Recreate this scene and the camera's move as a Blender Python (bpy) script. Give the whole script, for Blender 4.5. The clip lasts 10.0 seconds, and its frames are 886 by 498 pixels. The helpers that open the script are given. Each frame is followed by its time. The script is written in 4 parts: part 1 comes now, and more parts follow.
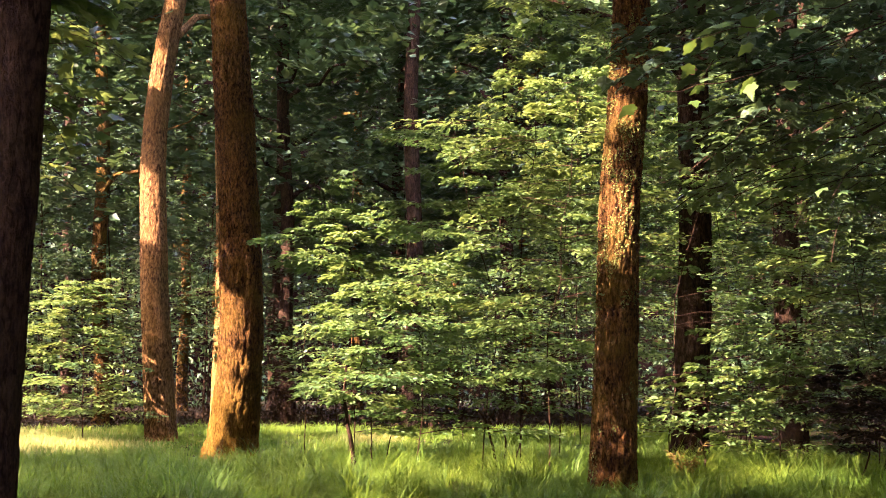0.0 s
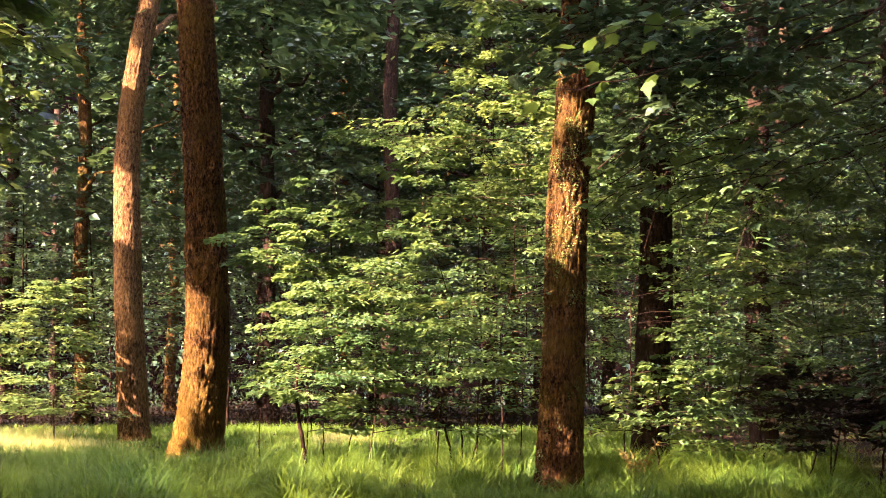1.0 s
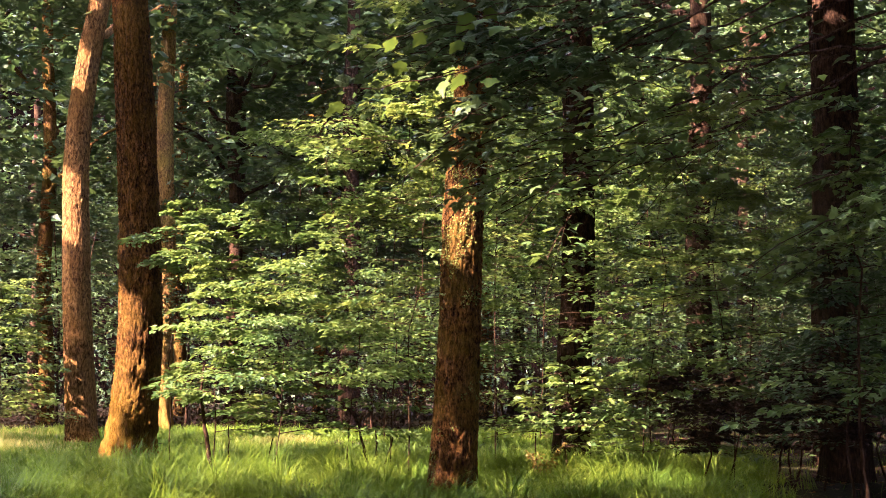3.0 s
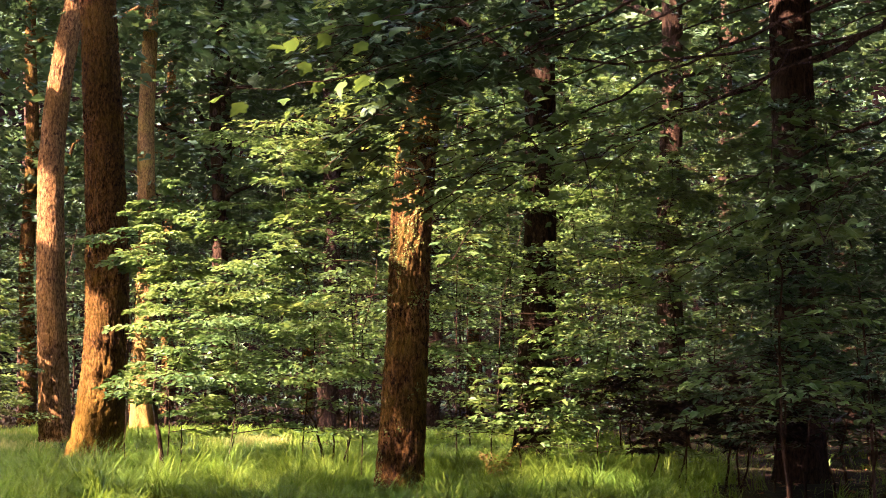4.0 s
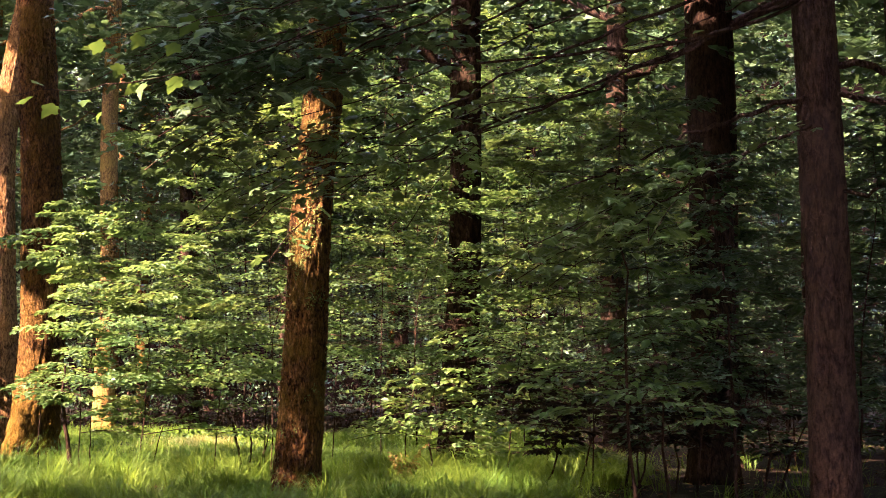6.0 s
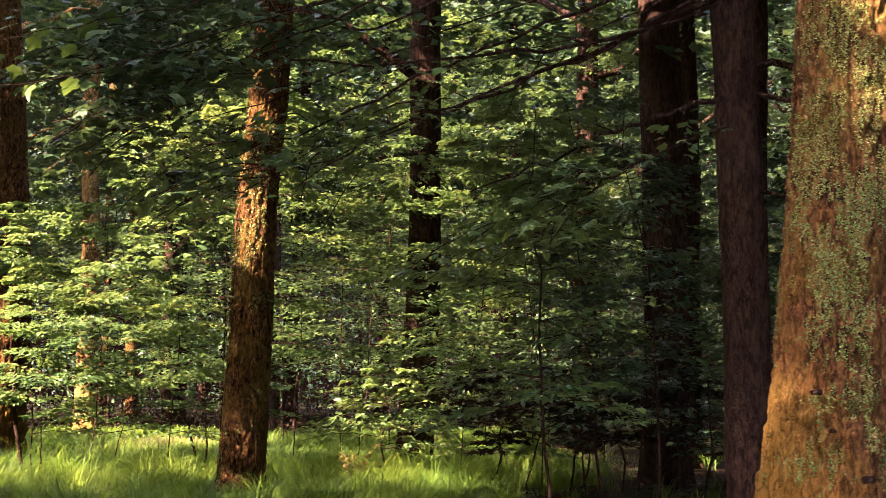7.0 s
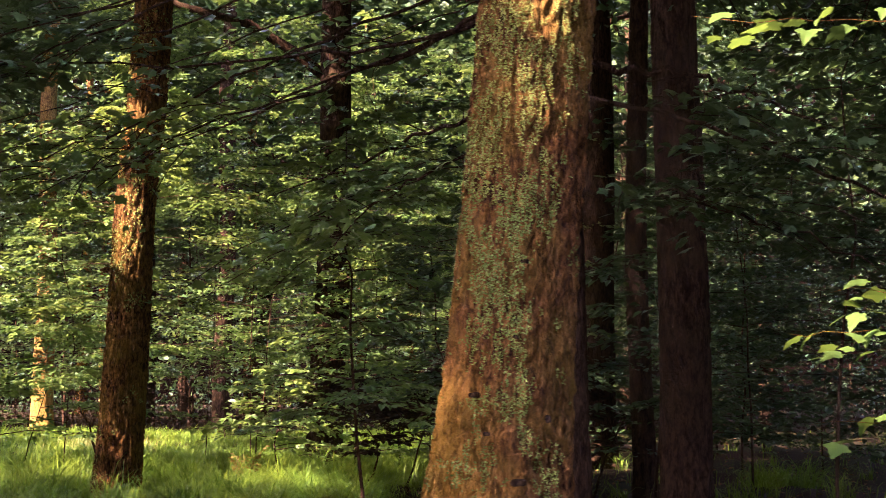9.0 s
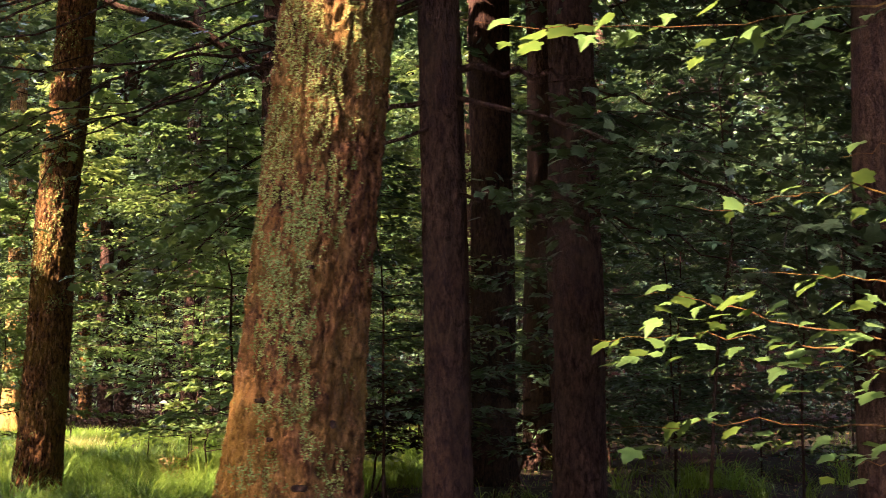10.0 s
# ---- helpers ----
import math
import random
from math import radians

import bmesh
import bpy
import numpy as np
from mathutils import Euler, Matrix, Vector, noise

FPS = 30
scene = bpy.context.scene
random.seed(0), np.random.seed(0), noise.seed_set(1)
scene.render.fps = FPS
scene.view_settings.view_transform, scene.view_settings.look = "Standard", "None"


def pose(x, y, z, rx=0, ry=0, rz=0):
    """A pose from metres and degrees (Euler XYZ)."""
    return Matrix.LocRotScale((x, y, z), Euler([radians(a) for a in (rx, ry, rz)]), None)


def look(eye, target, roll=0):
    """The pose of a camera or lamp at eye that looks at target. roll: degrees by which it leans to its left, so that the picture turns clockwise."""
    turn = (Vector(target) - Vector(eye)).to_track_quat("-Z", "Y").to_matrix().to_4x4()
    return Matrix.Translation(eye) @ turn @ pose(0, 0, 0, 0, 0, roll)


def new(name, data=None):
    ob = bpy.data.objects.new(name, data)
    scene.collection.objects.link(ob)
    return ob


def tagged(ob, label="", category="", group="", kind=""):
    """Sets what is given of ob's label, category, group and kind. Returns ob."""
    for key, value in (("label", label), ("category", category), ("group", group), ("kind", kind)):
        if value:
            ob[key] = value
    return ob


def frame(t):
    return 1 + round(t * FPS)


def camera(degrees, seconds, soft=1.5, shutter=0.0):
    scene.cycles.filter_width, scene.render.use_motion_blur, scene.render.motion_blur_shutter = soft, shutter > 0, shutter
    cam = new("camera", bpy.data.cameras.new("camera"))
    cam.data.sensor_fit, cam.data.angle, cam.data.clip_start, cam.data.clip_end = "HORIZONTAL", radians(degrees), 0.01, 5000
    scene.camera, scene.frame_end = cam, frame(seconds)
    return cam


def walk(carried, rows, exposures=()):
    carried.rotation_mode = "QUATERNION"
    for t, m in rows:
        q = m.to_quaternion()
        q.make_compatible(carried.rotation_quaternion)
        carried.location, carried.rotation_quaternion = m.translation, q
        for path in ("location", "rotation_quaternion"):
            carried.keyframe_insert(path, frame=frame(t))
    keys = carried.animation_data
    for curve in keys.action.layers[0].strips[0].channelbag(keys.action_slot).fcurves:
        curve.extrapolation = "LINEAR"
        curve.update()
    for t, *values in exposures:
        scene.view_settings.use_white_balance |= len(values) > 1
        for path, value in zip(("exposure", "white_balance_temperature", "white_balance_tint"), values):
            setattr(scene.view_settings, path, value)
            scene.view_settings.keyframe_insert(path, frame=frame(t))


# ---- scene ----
cam = camera(36.0, 10.0, soft=0.8, shutter=0.3)
METRES, EYE, TILT, LEAN, TURN = 6.0, 1.1, 5.9, 0.0, 0.0
ROWS = [
    (0.0, 0.0, 0.0, 0.0, 0.000, 0.000, -0.0),
    (0.5, 0.0441, 0.0008, -0.0012, 0.010, 0.010, -0.02),
    (1.0, 0.0905, 0.0008, -0.0024, 0.031, 0.016, -0.04),
    (1.5, 0.1355, 0.0012, -0.0031, 0.031, 0.026, -0.06),
    (2.0, 0.1819, 0.0002, -0.0044, 0.068, 0.073, -0.09),
    (2.5, 0.2269, 0.0004, -0.0049, 0.114, 0.094, -0.09),
    (4.0, 0.3626, -0.0007, -0.0048, 0.208, 0.146, -0.18),
    (4.5, 0.4071, -0.0005, -0.0047, 0.224, 0.140, -0.19),
    (5.0, 0.4502, -0.0005, -0.0048, 0.260, 0.166, -0.21),
    (5.5, 0.4936, -0.0003, -0.0043, 0.291, 0.166, -0.2),
    (7.0, 0.6417, -0.0016, -0.0028, 0.536, 0.166, -0.09),
    (7.5, 0.6936, -0.0002, -0.0029, 0.619, 0.172, -0.08),
    (8.0, 0.7417, 0.0002, -0.0029, 0.681, 0.166, -0.06),
    (8.5, 0.7996, 0.0007, -0.0016, 0.759, 0.135, 0.06),
    (9.0, 0.8635, 0.0019, -0.0003, 0.858, 0.135, 0.1),
    (9.5, 0.9308, 0.0028, 0.0011, 0.900, 0.130, 0.1),
    (10.0, 0.9998, 0.0032, 0.0033, 0.905, 0.120, 0.1),
]
walk(cam, [(t, pose(0, 0, EYE, TILT, LEAN, TURN) @ pose(METRES * x, METRES * y, METRES * z, 90 + pitch, roll, yaw)) for t, x, y, z, yaw, pitch, roll in ROWS],
     [(0.0, 4.74, 6100, 66), (10.0, 4.74, 6100, 66)])

# world and sun
SUN_AZ, SUN_EL = radians(56), radians(36)      # sun to the left, a little behind the camera
TO_SUN = Vector((-math.sin(SUN_AZ) * math.cos(SUN_EL), -math.cos(SUN_AZ) * math.cos(SUN_EL), math.sin(SUN_EL)))
world = bpy.data.worlds.new("sky")
scene.world = world
world.use_nodes = True
wn = world.node_tree.nodes
sky = wn.new("ShaderNodeTexSky")
sky.sky_type, sky.sun_disc = "NISHITA", False
sky.sun_elevation, sky.sun_rotation = SUN_EL, math.atan2(TO_SUN.x, TO_SUN.y)
sky.dust_density, sky.ozone_density = 3.0, 0.0
wn["Background"].inputs["Strength"].default_value = 0.15
world.node_tree.links.new(sky.outputs["Color"], wn["Background"].inputs["Color"])
sun_data = bpy.data.lights.new("sun", "SUN")
sun_data.energy, sun_data.angle, sun_data.color = 2.65, radians(0.55), (1.0, 0.83, 0.56)
sun = new("sun", sun_data)
sun.matrix_world = look(TO_SUN * 60, (0, 0, 0))

# ---- materials ----


def material(name):
    m = bpy.data.materials.new(name)
    m.use_nodes = True
    m.node_tree.nodes.clear()
    return m, m.node_tree.nodes, m.node_tree.links


def ramp(nodes, stops):
    r = nodes.new("ShaderNodeValToRGB")
    while len(r.color_ramp.elements) < len(stops):
        r.color_ramp.elements.new(0.5)
    for e, (p, c) in zip(r.color_ramp.elements, stops):
        e.position, e.color = p, (*c, 1)
    return r


def noise_tex(nodes, links, coord, scale, detail=4, rough=0.6, stretch=(1, 1, 1)):
    mp = nodes.new("ShaderNodeMapping")
    mp.inputs["Scale"].default_value = stretch
    links.new(coord, mp.inputs["Vector"])
    n = nodes.new("ShaderNodeTexNoise")
    n.inputs["Scale"].default_value, n.inputs["Detail"].default_value, n.inputs["Roughness"].default_value = scale, detail, rough
    links.new(mp.outputs["Vector"], n.inputs["Vector"])
    return n.outputs["Fac"]


def mixed(nodes, links, fac, a, b, kind="MIX"):
    m = nodes.new("ShaderNodeMix")
    m.data_type, m.blend_type = "RGBA", kind
    if isinstance(fac, float):
        m.inputs[0].default_value = fac
    else:
        links.new(fac, m.inputs[0])
    for sock, v in ((m.inputs[6], a), (m.inputs[7], b)):
        if isinstance(v, tuple):
            sock.default_value = (*v, 1)
        else:
            links.new(v, sock)
    return m.outputs[2]


def leaf_material(name, dark, light, glow, through_fac=0.42, rough=0.42, gloss=0.45):
    m, n, l = material(name)
    geo = n.new("ShaderNodeNewGeometry")
    mid = tuple((a + b) / 2 for a, b in zip(dark, light))
    r = ramp(n, ((0.0, dark), (0.55, mid), (1.0, light)))
    l.new(geo.outputs["Random Per Island"], r.inputs["Fac"])
    tc = n.new("ShaderNodeTexCoord")
    big = noise_tex(n, l, tc.outputs["Object"], 0.9, 2)
    hue = ramp(n, ((0.35, (0.8, 0.95, 0.85)), (0.65, (1.15, 1.05, 0.8))))
    l.new(big, hue.inputs["Fac"])
    col = mixed(n, l, 1.0, r.outputs["Color"], hue.outputs["Color"], "MULTIPLY")
    p = n.new("ShaderNodeBsdfPrincipled")
    p.inputs["Roughness"].default_value = rough
    p.inputs["Specular IOR Level"].default_value = gloss
    l.new(col, p.inputs["Base Color"])
    t = n.new("ShaderNodeBsdfTranslucent")
    tcol = mixed(n, l, 1.0, hue.outputs["Color"], glow, "MULTIPLY")
    l.new(tcol, t.inputs["Color"])
    s = n.new("ShaderNodeMixShader")
    s.inputs[0].default_value = through_fac
    out = n.new("ShaderNodeOutputMaterial")
    l.new(p.outputs[0], s.inputs[1])
    l.new(t.outputs[0], s.inputs[2])
    l.new(s.outputs[0], out.inputs["Surface"])
    return m


def bark_material(name, furrow, ridge, tint, tint_amount=0.3, scale=1.0, bump=0.9, foot_yellow=None, foot_top=1.2, foot_side=0.0, sheen=0.05):
    m, n, l = material(name)
    tc = n.new("ShaderNodeTexCoord")
    o = tc.outputs["Object"]
    fine = noise_tex(n, l, o, 30 * scale, 6, 0.72, (1, 1, 0.42))
    grain = noise_tex(n, l, o, 95 * scale, 4, 0.7, (1, 1, 0.5))
    broad = noise_tex(n, l, o, 2.3, 3)
    r = ramp(n, ((0.39, furrow), (0.50, tuple((a + b) / 2 for a, b in zip(furrow, ridge))), (0.60, ridge)))
    l.new(fine, r.inputs["Fac"])
    patch = ramp(n, ((0.45, (0, 0, 0)), (0.68, (tint_amount,) * 3)))
    l.new(broad, patch.inputs["Fac"])
    col = mixed(n, l, patch.outputs["Color"], r.outputs["Color"], tint)
    g = ramp(n, ((0.3, (0.7, 0.7, 0.7)), (0.7, (1.2, 1.2, 1.2))))
    l.new(grain, g.inputs["Fac"])
    col = mixed(n, l, 1.0, col, g.outputs["Color"], "MULTIPLY")
    if foot_yellow:
        # yellow foot film, ragged at its upper edge: alga, and painted sunlight on pale bark
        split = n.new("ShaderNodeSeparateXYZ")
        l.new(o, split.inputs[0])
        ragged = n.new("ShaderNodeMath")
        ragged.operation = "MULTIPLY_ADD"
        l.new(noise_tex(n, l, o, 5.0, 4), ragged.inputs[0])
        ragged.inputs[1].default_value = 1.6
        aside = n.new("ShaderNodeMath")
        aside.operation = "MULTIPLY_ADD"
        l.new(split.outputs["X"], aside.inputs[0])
        aside.inputs[1].default_value = foot_side
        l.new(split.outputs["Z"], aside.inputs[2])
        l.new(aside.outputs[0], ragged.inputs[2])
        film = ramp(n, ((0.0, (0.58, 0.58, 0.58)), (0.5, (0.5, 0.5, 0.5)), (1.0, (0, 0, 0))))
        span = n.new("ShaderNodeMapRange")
        span.inputs["From Min"].default_value, span.inputs["From Max"].default_value = 0.3, foot_top + 1.2
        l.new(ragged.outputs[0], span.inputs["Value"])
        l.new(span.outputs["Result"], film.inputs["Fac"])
        foot_fac = mixed(n, l, 1.0, film.outputs["Color"], g.outputs["Color"], "MULTIPLY")
        col = mixed(n, l, foot_fac, col, foot_yellow)
    vein = noise_tex(n, l, o, 17 * scale, 3, 0.55, (1, 1, 0.27))
    dist = n.new("ShaderNodeMath")
    dist.operation = "SUBTRACT"
    l.new(vein, dist.inputs[0])
    dist.inputs[1].default_value = 0.5
    gap = n.new("ShaderNodeMath")
    gap.operation = "ABSOLUTE"
    l.new(dist.outputs[0], gap.inputs[0])
    crack = ramp(n, ((0.0, (0.52, 0.48, 0.45)), (0.045, (1, 1, 1))))
    l.new(gap.outputs[0], crack.inputs["Fac"])
    col = mixed(n, l, 1.0, col, crack.outputs["Color"], "MULTIPLY")
    p = n.new("ShaderNodeBsdfPrincipled")
    p.inputs["Roughness"].default_value = 0.9
    p.inputs["Specular IOR Level"].default_value = sheen
    l.new(col, p.inputs["Base Color"])
    add = n.new("ShaderNodeMath")
    add.operation = "MULTIPLY_ADD"
    l.new(grain, add.inputs[0])
    add.inputs[1].default_value = 0.4
    l.new(fine, add.inputs[2])
    deep = n.new("ShaderNodeMath")
    deep.operation = "MULTIPLY_ADD"
    l.new(crack.outputs["Color"], deep.inputs[0])
    deep.inputs[1].default_value = 0.35
    l.new(add.outputs[0], deep.inputs[2])
    b = n.new("ShaderNodeBump")
    b.inputs["Strength"].default_value, b.inputs["Distance"].default_value = bump, 0.045
    l.new(deep.outputs[0], b.inputs["Height"])
    l.new(b.outputs[0], p.inputs["Normal"])
    out = n.new("ShaderNodeOutputMaterial")
    l.new(p.outputs[0], out.inputs["Surface"])
    return m


def ground_material():
    m, n, l = material("forest_soil")
    tc = n.new("ShaderNodeTexCoord")
    o = tc.outputs["Object"]
    a = noise_tex(n, l, o, 9, 6, 0.7)
    b = noise_tex(n, l, o, 0.5, 3)
    litter = ramp(n, ((0.35, (0.009, 0.005, 0.003)), (0.55, (0.022, 0.012, 0.006)), (0.72, (0.060, 0.032, 0.014))))
    l.new(a, litter.inputs["Fac"])
    moss = ramp(n, ((0.4, (0.012, 0.015, 0.004)), (0.7, (0.035, 0.045, 0.011))))
    l.new(a, moss.inputs["Fac"])
    f = ramp(n, ((0.42, (0, 0, 0)), (0.6, (0.8, 0.8, 0.8))))
    l.new(b, f.inputs["Fac"])
    col = mixed(n, l, f.outputs["Color"], litter.outputs["Color"], moss.outputs["Color"])
    p = n.new("ShaderNodeBsdfPrincipled")
    p.inputs["Roughness"].default_value = 0.95
    p.inputs["Specular IOR Level"].default_value = 0.06
    l.new(col, p.inputs["Base Color"])
    bp = n.new("ShaderNodeBump")
    bp.inputs["Strength"].default_value, bp.inputs["Distance"].default_value = 0.8, 0.04
    l.new(a, bp.inputs["Height"])
    l.new(bp.outputs[0], p.inputs["Normal"])
    out = n.new("ShaderNodeOutputMaterial")
    l.new(p.outputs[0], out.inputs["Surface"])
    return m


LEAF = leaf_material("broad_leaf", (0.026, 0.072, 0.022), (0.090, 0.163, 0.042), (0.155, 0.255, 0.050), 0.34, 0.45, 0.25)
# paler copy of broad_leaf, also used where sunlight is put into the leaf colour
LEAF_PALE = leaf_material("pale_leaf", (0.040, 0.098, 0.030), (0.134, 0.205, 0.054), (0.225, 0.325, 0.062), 0.37, 0.45, 0.25)
# darker copy of broad_leaf: shade of the wood is put into its colour
LEAF_SHADED = leaf_material("shaded_leaf", (0.017, 0.046, 0.018), (0.056, 0.102, 0.036), (0.076, 0.140, 0.036), 0.25, 0.55, 0.2)
LEAF_BROAD = leaf_material("maple_leaf", (0.040, 0.085, 0.016), (0.062, 0.115, 0.022), (0.115, 0.195, 0.026), 0.34, 0.55, 0.15)
GRASS = leaf_material("grass_blade", (0.018, 0.062, 0.005), (0.140, 0.240, 0.020), (0.215, 0.36, 0.026), 0.36, 0.55, 0.2)
# very dark leaf colour; the deep shade over the brush is part of it
BRUSH_SHADE = leaf_material("brush_shade_leaf", (0.016, 0.010, 0.006), (0.042, 0.028, 0.013), (0.035, 0.025, 0.010), 0.2, 0.8, 0.1)
# pale copy of grass_blade with sunlight put into its colour
SUNLIT_GRASS = leaf_material("pale_sunlit_grass", (0.150, 0.190, 0.040), (0.380, 0.380, 0.130), (0.40, 0.42, 0.12), 0.36, 0.6, 0.15)
FERN = leaf_material("dry_fern", (0.09, 0.060, 0.010), (0.26, 0.195, 0.028), (0.24, 0.18, 0.022), 0.3, 0.7)
LITTER = leaf_material("dry_leaf", (0.06, 0.028, 0.010), (0.22, 0.115, 0.036), (0.25, 0.13, 0.03), 0.25, 0.7)
LICHEN = leaf_material("lichen", (0.090, 0.120, 0.026), (0.195, 0.230, 0.058), (0.13, 0.16, 0.04), 0.1, 0.85, 0.1)
BARK = bark_material("oak_bark", (0.022, 0.010, 0.004), (0.190, 0.100, 0.022), (0.160, 0.118, 0.014), 0.75, 1.1, 1.2)
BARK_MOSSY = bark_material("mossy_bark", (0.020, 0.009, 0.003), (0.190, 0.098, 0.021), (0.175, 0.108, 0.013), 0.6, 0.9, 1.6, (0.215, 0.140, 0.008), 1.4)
# paler bark copy: sunlight on the curved tree is put into its colour
BARK_SUNLIT = bark_material("sunlit_bark", (0.050, 0.024, 0.008), (0.330, 0.190, 0.056), (0.270, 0.150, 0.030), 0.6, 0.9, 1.4)
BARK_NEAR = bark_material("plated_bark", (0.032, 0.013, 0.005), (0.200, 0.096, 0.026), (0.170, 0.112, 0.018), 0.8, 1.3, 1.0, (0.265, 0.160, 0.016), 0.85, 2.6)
# dark bark; on trunks deep in the wood their shade is in the colour
BARK_DARK_SHADE = bark_material("dark_shade_bark", (0.020, 0.012, 0.008), (0.058, 0.036, 0.018), (0.052, 0.038, 0.016), 0.4, 0.8, sheen=0.02)
# pale ridges and yellow foot: sunlight on the slender tree put into colour
BARK_PALE_SUNLIT = bark_material("pale_sunlit_bark", (0.07, 0.038, 0.014), (0.30, 0.185, 0.05), (0.24, 0.185, 0.025), 0.6, 1.0, 0.9, (0.30, 0.20, 0.03), 1.6)
SOIL = ground_material()
# near-black: the unlit depth of the wood is put into this colour
WOOD_SHADE = bark_material("distant_wood_shade", (0.0016, 0.0010, 0.0007), (0.0026, 0.0016, 0.0011), (0.0018, 0.0014, 0.0009), 0.5, 0.05, 0.2, sheen=0.0)

# ---- geometry helpers ----
rng = np.random.default_rng(7)


def lattice(ix, iy, iz):
    h = (ix * 374761393 + iy * 668265263 + iz * 2147483647 // 3) & 0xFFFFFFFF
    h = ((h ^ (h >> 13)) * 1274126177) & 0xFFFFFFFF
    return ((h ^ (h >> 16)) & 0xFFFF) / 65535.0


def vnoise(x, y, z):
    """Smooth value noise, 0 to 1, on arrays."""
    x, y, z = np.broadcast_arrays(np.asarray(x, float), y, z)
    fx, fy, fz = np.floor(x), np.floor(y), np.floor(z)
    ix, iy, iz = fx.astype(np.int64), fy.astype(np.int64), fz.astype(np.int64)
    u, v, w = x - fx, y - fy, z - fz
    u, v, w = u * u * (3 - 2 * u), v * v * (3 - 2 * v), w * w * (3 - 2 * w)
    total = 0
    for a in (0, 1):
        for b in (0, 1):
            for c in (0, 1):
                total = total + lattice(ix + a, iy + b, iz + c) * (u if a else 1 - u) * (v if b else 1 - v) * (w if c else 1 - w)
    return total


def ground_z(x, y):
    x, y = np.asarray(x, float), np.asarray(y, float)
    near = 0.10 * (vnoise(x * 0.22 + 5, y * 0.22, 0.3) - 0.5) + 0.05 * (vnoise(x * 0.9, y * 0.9, 7.7) - 0.5)
    return near + 0.05 + 0.004 * np.clip(y - 20, 0, 60)


def mesh_of(name, verts, faces, mat, smooth=False):
    """verts (n, 3), faces (m, k) of one corner count."""
    me = bpy.data.meshes.new(name)
    verts, faces = np.asarray(verts, np.float32), np.asarray(faces, np.int32)
    me.vertices.add(len(verts))
    me.vertices.foreach_set("co", verts.ravel())
    me.loops.add(faces.size)
    me.loops.foreach_set("vertex_index", faces.ravel())
    me.polygons.add(len(faces))
    me.polygons.foreach_set("loop_start", np.arange(len(faces), dtype=np.int32) * faces.shape[1])
    me.update(calc_edges=True)
    me.validate()
    me.polygons.foreach_set("use_smooth", np.full(len(me.polygons), smooth))
    me.materials.append(mat)
    return me


def part(name, me, parent, label="", kind=""):
    ob = new(name, me)
    ob.parent = parent
    return tagged(ob, label=label, kind=kind)


def thing(name, at, label, category, group="", kind=""):
    ob = new(name)
    ob.empty_display_size = 0.2
    ob.location = at
    return tagged(ob, label, category, group, kind)


def unit(v):
    return v / np.maximum(np.linalg.norm(v, axis=-1, keepdims=True), 1e-9)


# leaf outlines in (side, along, lift), with faces of one corner count
OVAL = (np.array([(0, 0, 0), (0.26, 0.28, 0.06), (0.27, 0.62, 0.05), (0, 1, -0.08), (-0.27, 0.62, 0.05), (-0.26, 0.28, 0.06)]),
        np.array([(0, 1, 2, 3), (0, 3, 4, 5)]))
DIAMOND = (np.array([(0, 0, 0), (0.33, 0.45, 0.04), (0, 1, -0.05), (-0.33, 0.45, 0.04)]), np.array([(0, 1, 2, 3)]))
HALF = [(0.16, -0.06, 0.02), (0.36, 0.04, 0.0), (0.37, 0.20, 0.03), (0.60, 0.36, -0.05), (0.52, 0.50, -0.02), (0.31, 0.58, 0.03), (0.24, 0.76, 0.0), (0.12, 0.88, -0.04)]
EDGE = [(0.0, 0.0, 0.0)] + HALF + [(0.0, 1.0, -0.10)] + [(-a, b, c) for a, b, c in HALF[::-1]]
LOBED = (np.array([(0.0, 0.40, 0.05)] + EDGE), np.array([(0, 1 + a, 1 + (a + 1) % len(EDGE)) for a in range(len(EDGE))]))


def leaf_arrays(pos, way, up, size, shape):
    outline, faces = shape
    way = unit(way)
    side = unit(np.cross(way, up))
    lift = np.cross(side, way)
    curl = rng.uniform(0.3, 2.2, len(pos))[:, None]
    v = pos[:, None, :] + size[:, None, None] * (outline[None, :, 0:1] * side[:, None] + outline[None, :, 1:2] * way[:, None] + (outline[None, :, 2] * curl)[..., None] * lift[:, None])
    f = faces[None] + (np.arange(len(pos)) * len(outline))[:, None, None]
    return v.reshape(-1, 3), f.reshape(-1, faces.shape[1])


def tubes(paths, radii, sides):
    """Round bars along many paths (n, k, 3) with radii (n, k)."""
    n, k, _ = paths.shape
    tan = unit(np.gradient(paths, axis=1))
    ref = np.where(np.abs(tan[..., 2:3]) > 0.8, np.array([1.0, 0, 0]), np.array([0, 0, 1.0]))
    a = unit(np.cross(tan, ref))
    b = np.cross(tan, a)
    ang = np.arange(sides) * 2 * math.pi / sides
    ring = a[:, :, None] * np.cos(ang)[:, None] + b[:, :, None] * np.sin(ang)[:, None]
    v = paths[:, :, None] + radii[:, :, None, None] * ring
    i = (np.arange(n) * k * sides)[:, None, None] + (np.arange(k - 1) * sides)[:, None] + np.arange(sides)
    j = (np.arange(n) * k * sides)[:, None, None] + (np.arange(k - 1) * sides)[:, None] + (np.arange(sides) + 1) % sides
    f = np.stack((i, j, j + sides, i + sides), -1)
    return v.reshape(-1, 3), f.reshape(-1, 4)


